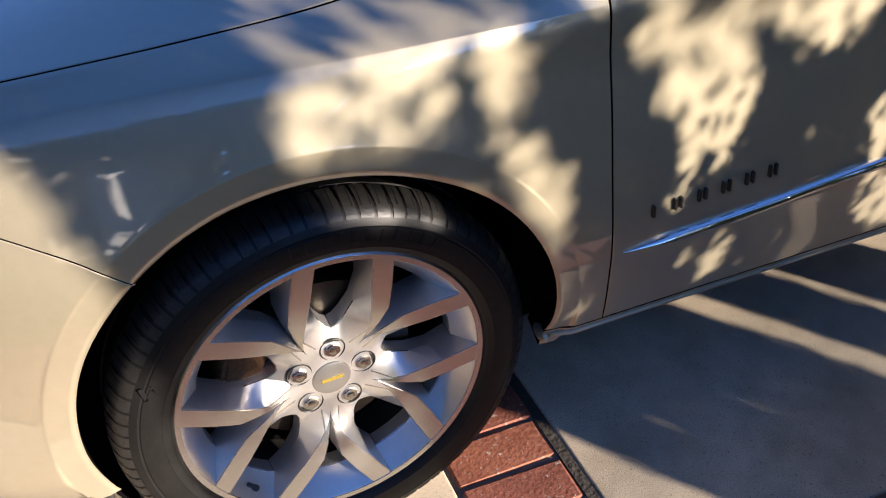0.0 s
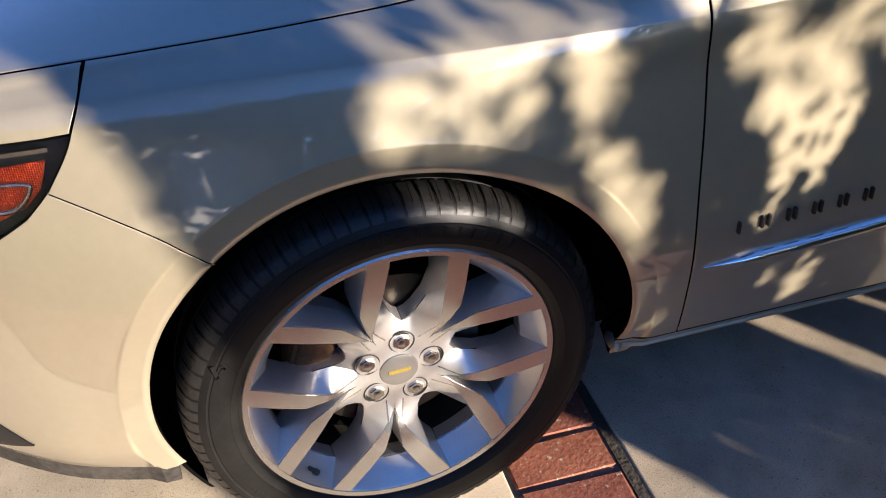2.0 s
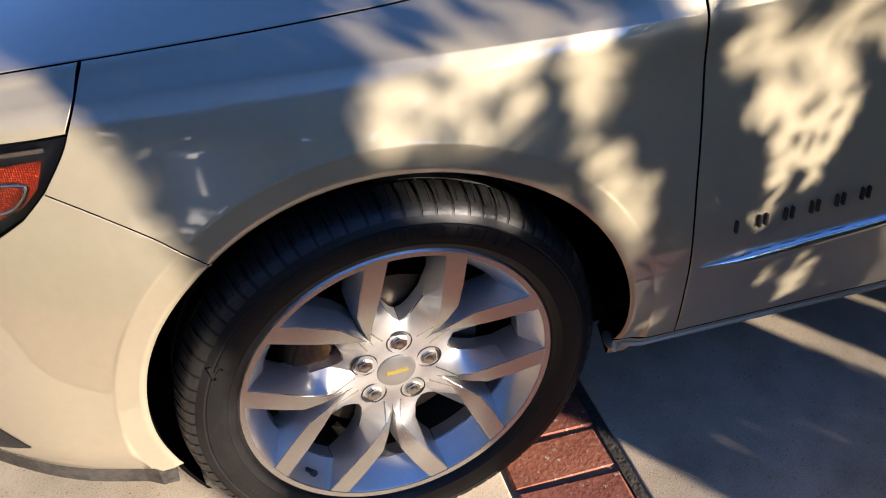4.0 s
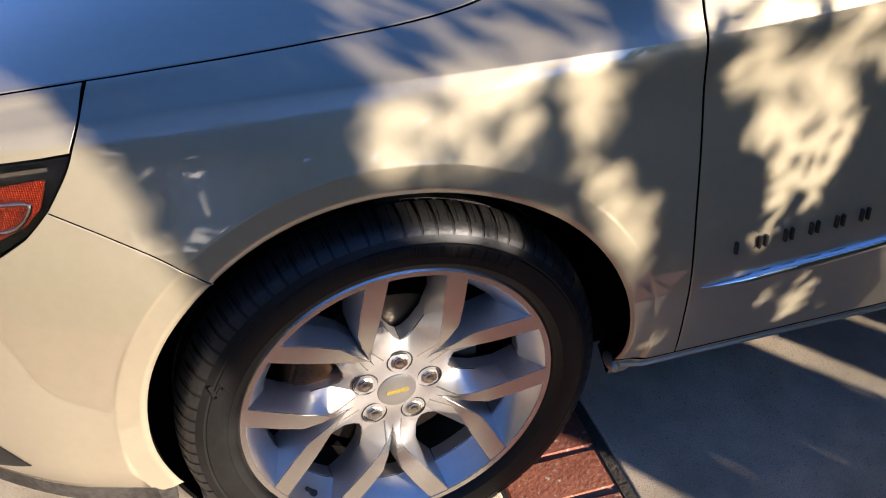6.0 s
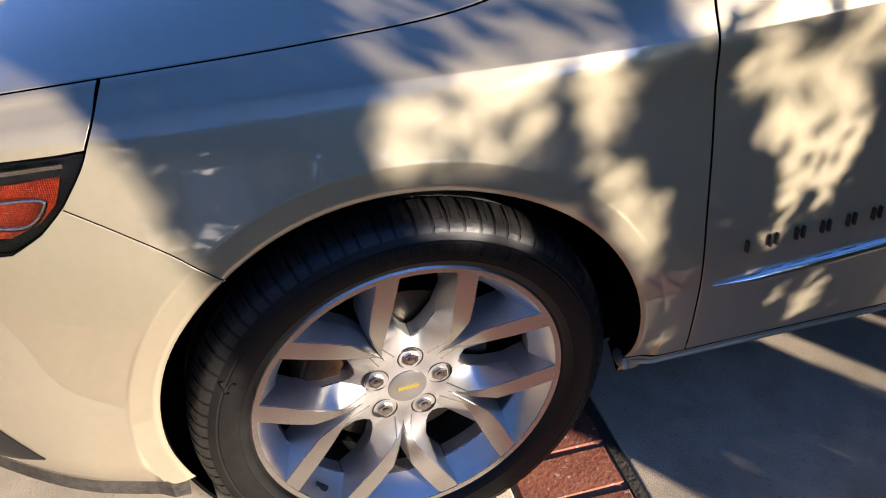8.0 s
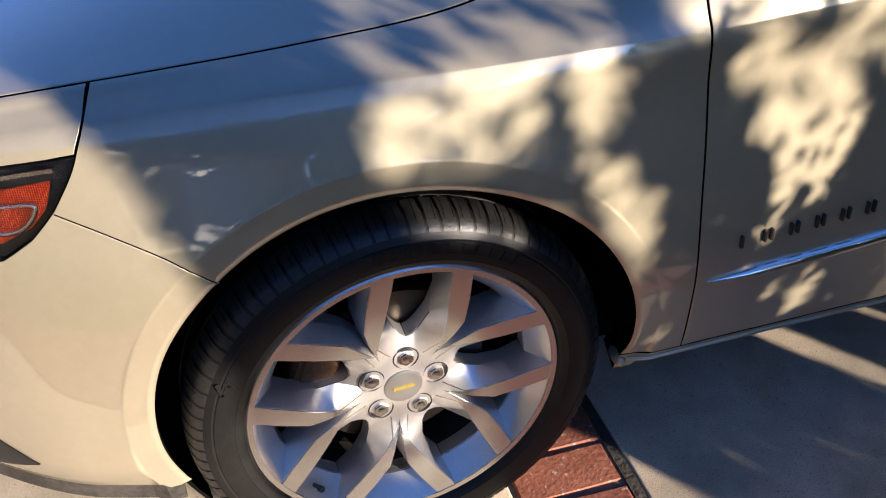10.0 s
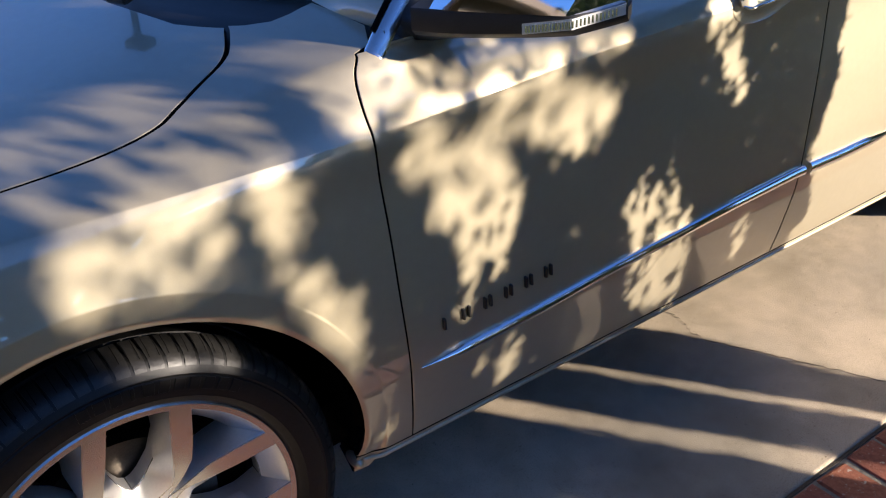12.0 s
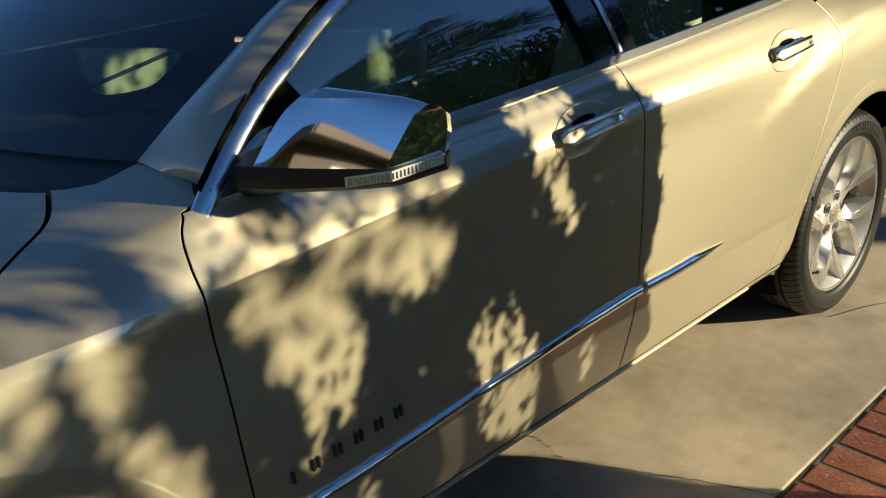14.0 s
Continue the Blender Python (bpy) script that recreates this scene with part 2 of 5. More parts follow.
def surf(x, v):
    """Points of the outer skin for arrays of station x and girth v."""
    x, v = np.atleast_1d(np.asarray(x, float)), np.atleast_1d(np.asarray(v, float))
    rows = pchip(SX, TABLE, x)
    i = np.clip(np.searchsorted(V, v) - 1, 0, len(V) - 2)
    k = np.arange(len(x))
    h = np.diff(V)

    def slope(j):
        j = np.clip(j, 0, len(V) - 1)
        a, b = np.clip(j - 1, 0, len(V) - 1), np.clip(j + 1, 0, len(V) - 1)
        return (rows[k, b] - rows[k, a]) / (V[b] - V[a])[:, None]

    # the shoulder line is folded, not rounded: each side keeps its own slope there
    fold = np.clip((x + 0.15) / 0.4, 0, 1)[:, None] * np.clip((2.35 - x) / 0.5, 0, 1)[:, None]
    lo, hi = slope(i), slope(i + 1)
    chord = (rows[k, i + 1] - rows[k, i]) / h[i][:, None]
    lo = np.where((i == CREASE)[:, None], lo + (chord - lo) * fold, lo)
    hi = np.where((i + 1 == CREASE)[:, None], hi + (chord - hi) * fold, hi)
    t, H = ((v - V[i]) / h[i])[:, None], h[i][:, None]
    p = rows[k, i] * (1 + 2 * t) * (1 - t) ** 2 + H * lo * t * (1 - t) ** 2 + rows[k, i + 1] * t * t * (3 - 2 * t) + H * hi * t * t * (t - 1)
    y, z = p[:, 0], p[:, 1]
    # haunch that sweeps down the rear door from the quarter
    along, across = (x - 2.06) * 0.935 + (z - 0.80) * 0.355, (x - 2.06) * 0.355 - (z - 0.80) * 0.935
    swell = np.clip(along / 0.25, 0, 1) * np.clip((0.95 - along) / 0.4, 0, 1)
    rise = np.clip((across + 0.035) / 0.070, 0, 1)
    y = y - 0.010 * swell * rise * rise * (3 - 2 * rise) * np.exp(-np.clip(across, 0, 9) / 0.14) * (v < 0.99)
    for cx, lip in LIPS.items():
        r = np.hypot(x - cx, z - 0.372)
        a = np.degrees(np.arctan2(z - 0.372, x - cx))
        a = np.where(a < -90, a + 360, a)
        w = np.clip((0.4405 - r) / 0.007, 0, 1)
        w = w * w * (3 - 2 * w) * (v < 0.99)
        flat = np.interp(a, lip[0], lip[1]) - 0.0005 + 0.004 * np.clip((0.397 - r) / 0.007, 0, 1) ** 2
        y = y + (flat - y) * w
    return np.stack([x, y, z], 1)


def vz(x, z):
    """The girth at which the side has the height z."""
    x, z = np.broadcast_arrays(np.atleast_1d(np.asarray(x, float)), np.atleast_1d(np.asarray(z, float)))
    lo, hi = np.full(len(x), V[0]), np.full(len(x), V[11])
    for _ in range(30):
        m = (lo + hi) / 2
        s = surf(x, m)[:, 2] < z
        lo, hi = np.where(s, m, lo), np.where(s, hi, m)
    return (lo + hi) / 2


for _cx in (0.0, WB):
    _t = np.arange(-40, 221, 4.0)
    _x, _z = _cx + 0.437 * np.cos(np.radians(_t)), np.maximum(0.372 + 0.437 * np.sin(np.radians(_t)), 0.24)
    _y = surf(_x, vz(_x, _z))[:, 1]
    LIPS[_cx] = (_t, np.convolve(np.pad(_y, 2, mode="edge"), np.ones(5) / 5, "valid"))


def side(pts):
    """(x, z) pairs on the side to (x, girth)."""
    p = np.array(pts, float)
    return np.stack([p[:, 0], vz(p[:, 0], p[:, 1])], 1)


def dens(pts, step=0.016):
    p = np.array(pts, float)
    out = []
    for a, b in zip(p, np.roll(p, -1, axis=0)):
        n = max(1, int(np.linalg.norm(b - a) / step))
        out += [a + (b - a) * k / n for k in range(n)]
    return np.array(out)


def normals(x, v):
    e = 0.0015
    a = surf(x + e, v) - surf(x - e, v)
    b = surf(x, v + e) - surf(x, v - e)
    n = np.cross(a, b)
    return n / np.linalg.norm(n, axis=1)[:, None]


import itertools
from mathutils.geometry import delaunay_2d_cdt


def panel(name, loop, parent, material=None, gap=0.0031, h=0.024, depth=0.022, far=False, lift=0.0, label=""):
    """A pressed sheet: the part of the skin within a loop of (x, girth), with turned-in edges."""
    loop = dens(loop)
    area = np.sum(loop[:, 0] * np.roll(loop[:, 1], -1) - np.roll(loop[:, 0], -1) * loop[:, 1])
    if area < 0:
        loop = loop[::-1]
    d = np.roll(loop, -1, axis=0) - np.roll(loop, 1, axis=0)
    d /= np.linalg.norm(d, axis=1)[:, None] + 1e-12
    out = np.stack([d[:, 1], -d[:, 0]], 1)
    loop = loop - out * gap
    lo, hi = loop.min(0), loop.max(0)
    g = np.stack(np.meshgrid(np.arange(lo[0], hi[0], h), np.arange(lo[1], hi[1], h)), -1).reshape(-1, 2)
    a, b = loop, np.roll(loop, -1, axis=0)
    inside = np.zeros(len(g), bool)
    for (x0, y0), (x1, y1) in zip(a, b):
        if y0 != y1:
            c = (y0 > g[:, 1]) != (y1 > g[:, 1])
            inside ^= c & (g[:, 0] < (x1 - x0) * (g[:, 1] - y0) / (y1 - y0) + x0)
    g = g[inside]
    for cx in (0.0, WB):
        gz = surf(g[:, 0], g[:, 1])[:, 2]
        g = g[(np.abs(np.hypot(g[:, 0] - cx, gz - 0.372) - 0.435) > 0.022) | (g[:, 1] > 0.99)]
    # close rows of points along the shoulder line
    g = g[(np.abs(g[:, 1] - 0.925) > 0.016) | (g[:, 0] < -0.3)]
    rx, rv = np.meshgrid(np.arange(max(lo[0], -0.3), hi[0], 0.012), 0.925 + np.array([-0.012, -0.0045, -0.0012, 0.0012, 0.0045, 0.012]))
    line = np.stack([rx.ravel(), rv.ravel()], 1)
    ins = np.zeros(len(line), bool)
    for (x0, y0), (x1, y1) in zip(a, b):
        if y0 != y1:
            c = (y0 > line[:, 1]) != (y1 > line[:, 1])
            ins ^= c & (line[:, 0] < (x1 - x0) * (line[:, 1] - y0) / (y1 - y0) + x0)
    g = np.vstack([g, line[ins]])
    near = np.full(len(g), 9.0)
    for q in loop:
        near = np.minimum(near, np.hypot(g[:, 0] - q[0], g[:, 1] - q[1]))
    g = g[near > np.where(np.abs(g[:, 1] - 0.925) < 0.014, 0.006, 0.6 * h)]
    for cx, r in itertools.product((0.0, WB), (0.404, 0.418, 0.428, 0.4325, 0.4345, 0.4365, 0.4385, 0.4405, 0.444, 0.452)):
        t = np.radians(np.arange(-30, 210, 1.0))
        q = np.stack([cx + r * np.cos(t), 0.372 + r * np.sin(t)], 1)
        q = q[(q[:, 1] > 0.25) & (q[:, 0] > lo[0]) & (q[:, 0] < hi[0])]
        if len(q):
            q = side(q)
            ins = np.zeros(len(q), bool)
            for (x0, y0), (x1, y1) in zip(a, b):
                if y0 != y1:
                    c = (y0 > q[:, 1]) != (y1 > q[:, 1])
                    ins ^= c & (q[:, 0] < (x1 - x0) * (q[:, 1] - y0) / (y1 - y0) + x0)
            q = q[ins]
            if len(q):
                far_off = np.min(np.hypot(q[:, None, 0] - loop[None, :, 0], q[:, None, 1] - loop[None, :, 1]), axis=1)
                g = np.vstack([g, q[far_off > 0.005]])
    n = len(loop)
    vs, _, fs, orig, _, _ = delaunay_2d_cdt([Vector(p) for p in np.vstack([loop, g])], [], [list(range(n))], 1, 1e-6)
    p2 = np.array([tuple(q) for q in vs])
    back = {o: k for k, os in enumerate(orig) for o in os}
    P, N = surf(p2[:, 0], p2[:, 1]), normals(p2[:, 0], p2[:, 1])
    P = P + N * lift
    ring = [back[k] for k in range(n)]
    rp, rn = P[ring], N[ring]
    e = (surf(loop[:, 0] + out[:, 0] * 0.003, loop[:, 1] + out[:, 1] * 0.003) - surf(loop[:, 0], loop[:, 1])) / 0.003
    e /= np.linalg.norm(e, axis=1)[:, None] + 1e-9
    r1 = rp - rn * 0.0016 + e * 0.0010
    r2 = rp - rn * depth + e * 0.0010
    base = len(P)
    verts = np.vstack([P, r1, r2])
    faces, nls = [], []
    for f in fs:
        faces.append(tuple(f))
        nls += [N[k] for k in f]
    for k in range(n):
        j = (k + 1) % n
        ra, rb = ring[k], ring[j]
        faces.append((ra, base + k, base + j, rb))
        ea, eb = e[k] * 0.7 + rn[k] * 0.7, e[j] * 0.7 + rn[j] * 0.7
        nls += [rn[k], ea, eb, rn[j]]
        faces.append((base + k, base + n + k, base + n + j, base + j))
        nls += [ea, e[k], e[j], eb]
    nls = np.array(nls)
    if far:
        verts[:, 1], nls[:, 1] = 2 * MID - verts[:, 1], -nls[:, 1]
        sizes = np.cumsum([0] + [len(f) for f in faces])
        nls = np.vstack([nls[i:j][::-1] for i, j in zip(sizes, sizes[1:])])
        faces = [f[::-1] for f in faces]
    me = bpy.data.meshes.new(name)
    me.from_pydata(verts.tolist(), [], faces)
    me.shade_smooth()
    # turned-in edges take the near-black, painting the shade of the gaps
    me.materials.append(material or PAINT), me.materials.append(LINERSHADE)
    me.polygons.foreach_set("material_index", [0] * len(fs) + [0, 1] * n)
    me.normals_split_custom_set([Vector(q).normalized() for q in nls])
    return link(name, me, material or PAINT, parent, label)


# ---------------------------------------------------------------- car
car = thing("car", "champagne gold four-door sedan with chrome trim parked on concrete driveway", "car")


def arc(cx, a0, a1, r=0.39, n=40):
    """Wheel arch edge from angle a0 to a1."""
    t = np.radians(np.linspace(a0, a1, n))
    return np.stack([cx + r * np.cos(t), 0.372 + r * np.sin(t)], 1)


HOODLINE = [(-0.36, 1.06), (-0.184, 1.057), (-0.033, 1.059), (0.11, 1.06), (0.184, 1.076), (0.225, 1.108), (0.267, 1.144), (0.33, 1.199), (0.371, 1.296)]
HOODLINE = curve(HOODLINE, 8)
GAP_A = curve([(0.497, 0.315), (0.486, 0.45), (0.472, 0.62), (0.461, 0.78), (0.448, 0.905), (0.444, 0.96), (0.452, 1.005), (0.468, 1.03)], 6)
GAP_B = curve([(1.538, 0.315), (1.542, 0.39), (1.555, 0.55), (1.570, 0.75), (1.572, 0.88), (1.560, 0.968), (1.548, 1.02), (1.535, 1.064)], 6)
GAP_C = curve([(2.305, 0.315), (2.345, 0.40), (2.385, 0.47), (2.43, 0.565), (2.472, 0.674), (2.534, 0.831), (2.560, 0.925), (2.562, 0.985), (2.542, 1.035), (2.505, 1.085)], 6)
SEAM = curve([(-0.253, 0.666), (-0.305, 0.712), (-0.369, 0.749), (-0.44, 0.785)], 6)
LAMPEDGE = curve([(-0.44, 0.785), (-0.405, 0.835), (-0.388, 0.868), (-0.372, 0.90)], 6)


def body_half(far):
    fender = np.vstack([side(arc(0, -8, 131)), side(SEAM), side(LAMPEDGE), HOODLINE, [(0.389, 1.271), (0.42, 1.243), (0.448, 1.240), (0.494, 1.250), (0.512, 1.181), (0.524, 1.13), (0.500, 1.075)], side(GAP_A[::-1]), side([(0.45, 0.315), (0.385, 0.315)])])
    panel("front_fender", fender, car, far=far, gap=0.0024)
    bump = np.vstack([side(arc(0, 131, 200)), side([(-0.385, 0.236), (-0.6, 0.24), (-0.9, 0.25)]), [(-1.015, 0.25), (-1.015, 0.66)], side([(-0.9, 0.70), (-0.7, 0.70), (-0.60, 0.705), (-0.52, 0.72), (-0.475, 0.75)]), side(SEAM[::-1])])
    panel("front_bumper", bump, car, far=far, gap=0.0020)
    panel("front_door", np.vstack([side(GAP_A), [(0.52, 1.058)], [(1.0, 1.058), (1.50, 1.058)], side(GAP_B[::-1])]), car, far=far)
    panel("rear_door", np.vstack([side(GAP_B), [(2.0, 1.058), (2.48, 1.058)], side(GAP_C[::-1])]), car, far=far)
    quarter = np.vstack([side(GAP_C[::-1])[::-1], [(2.9, 1.06), (3.3, 1.06), (3.8, 1.06), (4.08, 1.06), (4.08, 0.25), (3.6, 0.25)], side([(3.22, 0.29)]), side(arc(WB, -12, 192)), side([(2.44, 0.315)])])
    panel("rear_quarter", quarter, car, far=far)
    panel("sill", np.vstack([side([(0.385, 0.262), (0.385, 0.311), (2.18, 0.311), (2.40, 0.311), (2.43, 0.26)]), [(2.43, 0.237), (0.385, 0.237)]]), car, far=far, depth=0.06)
    panel("hood", np.vstack([HOODLINE, [(0.345, 1.341), (0.322, 1.385), (0.28, 1.55), (0.23, 1.848), (-0.95, 1.848), (-0.90, 1.6), (-0.80, 1.3), (-0.62, 1.06)]]), car, far=far, gap=0.0085)


for far in (False, True):
    body_half(far)

# ---------------------------------------------------------------- wheels
def polar(r, deg, y):
    return Vector((r * math.cos(radians(deg)), y, r * math.sin(radians(deg))))


def rim_mesh():
    """Five pairs of arms: a machined ridge on each, painted flanks down to the openings, a bowl towards the rim."""
    bm = bmesh.new()
    FACE_U = [(0.093, 33.6, 0.0300), (0.110, 29.6, 0.0225), (0.128, 25.6, 0.0165), (0.155, 20.0, 0.0105), (0.190, 15.2, 0.0060), (0.2562, 10.3, 0.0006)]
    FACE_V = [(0.087, 35.4, 0.0310), (0.108, 34.0, 0.0225), (0.132, 32.4, 0.0155), (0.164, 30.3, 0.0095), (0.205, 24.0, 0.0050), (0.2550, 18.5, 0.0006)]
    HOLE_U = [(0.096, 0.0, 0.046), (0.101, 5.5, 0.047), (0.115, 10.5, 0.049), (0.143, 14.6, 0.050), (0.184, 14.4, 0.050), (0.222, 10.6, 0.048)]
    HOLE_V = [(0.100, 36.0, 0.038), (0.118, 36.0, 0.046), (0.137, 35.2, 0.050), (0.167, 32.4, 0.050), (0.193, 28.6, 0.050), (0.221, 25.0, 0.048)]
    for k in range(5):
        for s in (1, -1):
            def vert(r, a, y):
                return bm.verts.new(polar(r, 81.3 + 72 * k + s * a, y))

            def quad(*v, side=1):
                bm.faces.new(v if s > 0 else v[::-1]).material_index = side

            def walled(line, y=0.078):
                return [vert(r + 0.002, a, y) for r, a, _ in line]
            u, v = [vert(*p) for p in FACE_U], [vert(*p) for p in FACE_V]
            hu, hv = [vert(*p) for p in HOLE_U], [vert(*p) for p in HOLE_V]
            du, dv = walled(HOLE_U), walled(HOLE_V)
            # hub, rising gently from the cap to the foot of the arms
            rings = [[vert(r, a, y) for a in (0, 12, 24, 36)] for r, y in ((0.034, 0.0345), (0.052, 0.0370), (0.072, 0.0365))]
            rings[2][3].co = polar(0.074, 81.3 + 72 * k + s * 36, 0.0335)
            for p, q in zip(rings, rings[1:]):
                for i in range(3):
                    quad(p[i], p[i + 1], q[i + 1], q[i])
            h = rings[2]
            quad(h[0], h[1], hu[1], hu[0]), quad(h[1], hu[2], hu[1]), quad(h[1], h[2], u[1], hu[2]), quad(h[2], h[3], v[0], u[0]), quad(h[2], u[0], u[1])
            quad(u[1], u[2], hu[2])
            for i in range(5):
                quad(u[i], v[i], v[i + 1], u[i + 1], side=0)
                quad(v[i], hv[i], hv[i + 1], v[i + 1])
                if i > 1:
                    quad(hu[i], u[i], u[i + 1], hu[i + 1])
                quad(hu[i], hu[i + 1], du[i + 1], du[i])
                if i:
                    quad(hv[i], hv[i + 1], dv[i + 1], dv[i])
            # bowl between the outer ring and the openings
            for a0, a1, b0, b1, r0, r1 in ((10.3, 0.0, 10.6, 0.0, 0.2562, 0.222), (18.5, 36.0, 25.0, 36.0, 0.2550, 0.221)):
                old = None
                for t in np.linspace(0, 1, 4):
                    row = [vert(r0, a0 + (a1 - a0) * t, 0.0006), vert(r0 - 0.004, a0 + (a1 - a0) * t, 0.0035), vert(r1, b0 + (b1 - b0) * t, 0.048), vert(r1 + 0.002, b0 + (b1 - b0) * t, 0.078)]
                    if old:
                        for i in range(3):
                            quad(old[i], row[i], row[i + 1], old[i + 1])
                    old = row
    bmesh.ops.remove_doubles(bm, verts=bm.verts, dist=0.0005)
    bmesh.ops.recalc_face_normals(bm, faces=bm.faces)
    sharp = [e for e in bm.edges if len(e.link_faces) == 2 and e.calc_face_angle(0) > 0.50]
    bmesh.ops.bevel(bm, geom=sharp, offset=0.0013, segments=2, affect="EDGES", clamp_overlap=True)
    return bm


def nut_mesh():
    bm = bmesh.new()
    rot = pose(0, 0, 0, 90)
    cyl(bm, 0.0122, 0.030, pose(0, 0.006, 0) @ rot, 6, 0.0142, bevel=0.0016)
    bmesh.ops.create_uvsphere(bm, u_segments=12, v_segments=6, radius=0.0080, matrix=pose(0, -0.0088, 0) @ Matrix.Diagonal((1, 0.22, 1, 1)))
    return bm


def wheel(cx, turn):
    bm = bmesh.new()
    lathe(bm, [(0.2535, 0.0040), (0.2540, -0.0004), (0.2630, -0.0012), (0.2665, 0.0015), (0.2665, 0.012), (0.2515, 0.014)], 120)
    rim = part("wheel", bm, ALLOY, car, "polished alloy wheel with five split spokes", smooth=35)
    rim.location, rim.rotation_euler = (cx, 0, ZC), (0, 0, radians(turn))
    bm = bmesh.new()
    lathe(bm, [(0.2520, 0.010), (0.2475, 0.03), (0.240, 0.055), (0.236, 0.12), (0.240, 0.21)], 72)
    part("barrel", bm, BARRELSHADE, rim, "rim barrel darkened for the shade behind the spokes", smooth=35)
    sp = part("spokes", rim_mesh(), ALLOY, rim, smooth=32)
    sp.data.materials.append(ALLOYSIDE)
    # tyre carcass
    bm = bmesh.new()
    prof = [(0.262, 0.012), (0.2665, 0.001), (0.272, -0.006), (0.280, -0.0085), (0.2815, -0.0098), (0.2835, -0.0098), (0.285, -0.010), (0.300, -0.0125), (0.314, -0.0115),
            (0.3155, -0.0098), (0.3175, -0.0098), (0.319, -0.0105), (0.331, -0.006), (0.341, 0.001), (0.3465, 0.010), (0.3500, 0.022)]
    prof += [(0.3510, y) for y in (0.040, 0.050)] + [(0.345, 0.052), (0.345, 0.061), (0.352, 0.063), (0.353, 0.098), (0.345, 0.100), (0.345, 0.110), (0.353, 0.112), (0.353, 0.145), (0.345, 0.147), (0.345, 0.157),
                                                    (0.352, 0.159), (0.349, 0.19), (0.335, 0.215), (0.30, 0.228), (0.262, 0.205)]
    lathe(bm, prof, 144)
    tyre = part("tyre", bm, RUBBER, rim, "black rubber tyre with raised sidewall marks", smooth=40)
    # tread blocks round the outer shoulder, and the ribs beside them
    bm = bmesh.new()
    a = 0.0
    rnd = random.Random(5)
    while a < 359:
        w = rnd.choice((3.9, 4.5, 5.2))
        g = 0.42
        rows = [(0.3305, -0.0070), (0.3370, -0.0040), (0.3455, 0.006), (0.3520, 0.022), (0.3556, 0.036), (0.3565, 0.048)]
        cols = [a + g, a + w / 2, a + w - g]
        grid = [[bm.verts.new(polar(r, c + 0.5 * y / 0.05, y)) for r, y in rows] for c in cols]
        low = [[bm.verts.new(polar(r - 0.0062, c + 0.5 * y / 0.05, y + 0.001)) for r, y in rows] for c in (cols[0] - 0.12, cols[-1] + 0.12)]
        for p, q in zip(grid, grid[1:]):
            for j in range(5):
                bm.faces.new((p[j], p[j + 1], q[j + 1], q[j]))
        for p, q in ((low[0], grid[0]), (grid[-1], low[1])):
            for j in range(5):
                bm.faces.new((p[j], p[j + 1], q[j + 1], q[j]))
        bm.faces.new([grid[i][-1] for i in range(3)] + [low[1][-1], low[0][-1]])
        a += w
    part("tread", bm, TREAD, tyre, smooth=25)
    bm = bmesh.new()
    for k in range(150):
        c = 2.4 * k + 0.5
        q = [bm.verts.new(polar(r, c + e, y)) for r, y, e in ((0.3462, 0.0055, -0.07), (0.3462, 0.0055, 0.07), (0.3529, 0.022, 0.07), (0.3575, 0.044, 0.07), (0.3575, 0.044, -0.07), (0.3529, 0.022, -0.07))]
        bm.faces.new((q[0], q[1], q[2], q[5])), bm.faces.new((q[5], q[2], q[3], q[4]))
    tagged(part("siping", bm, LINERSHADE, tyre, "fine dark slits in the tread"), kind="stuff")
    # sidewall marks: a slanted flash and a row of plain bars
    def mark(size, m):
        bm = bmesh.new()
        box(bm, size, m, 0.0004, 1)
        part("sidewall_mark", bm, RUBBER, tyre)
    for k in range(11):
        c = 96.5 - 4.4 * k
        mark((0.0165 if k != 3 else 0.006, 0.0034, 0.0200), Matrix.Translation(polar(0.3040, c, -0.0118)) @ pose(0, 0, 0, 0, 90 - c, 0))
    for dx, dz, rot in ((0.0, 0.0, 35), (0.010, 0.004, -30), (-0.008, 0.004, -10)):
        m = Matrix.Translation(polar(0.308, 155, -0.0122)) @ pose(dx, 0, dz, 0, rot, 0)
        mark((0.006, 0.0016, 0.026), m)
    for k in range(14):
        m = Matrix.Translation(polar(0.305, 205 + 1.9 * k, -0.0121)) @ pose(0, 0, 0, 0, -(205 + 1.9 * k) - 90, 0)
        mark((0.005, 0.0012, 0.008), m)
    # centre cap with a plain gold device
    bm = bmesh.new()
    lathe(bm, [(0.0005, 0.0305), (0.028, 0.0312), (0.0325, 0.0325), (0.0345, 0.0355), (0.0345, 0.055)], 48)
    cap = part("centre_cap", bm, CAPSILVER, rim, "silver centre cap", smooth=40)
    bm = bmesh.new()
    box(bm, (0.038, 0.003, 0.0075), pose(0, 0.0305, 0) @ Matrix.Shear("XZ", 4, (0, 0)), 0.001, 1)
    part("emblem", bm, GOLD, cap, "plain gold emblem")
    for k in range(5):
        n = part("lug_nut", nut_mesh(), NUT, rim, "chrome lug nut")
        n.location = polar(0.0585, 81.3 + 72 * k, 0.040)
        # dark ring and disc: the shade of the nut's recess put in as colour
        bm = bmesh.new()
        lathe(bm, [(0.0225, 0.0), (0.0215, -0.0012), (0.0200, 0.0), (0.0185, 0.010)], 28)
        lathe(bm, [(0.0187, 0.0008), (0.010, 0.0008)], 28)
        n = part("nut_seat", bm, POCKET, rim, smooth=30)
        n.location = polar(0.0585, 81.3 + 72 * k, 0.0362)
    bm = bmesh.new()
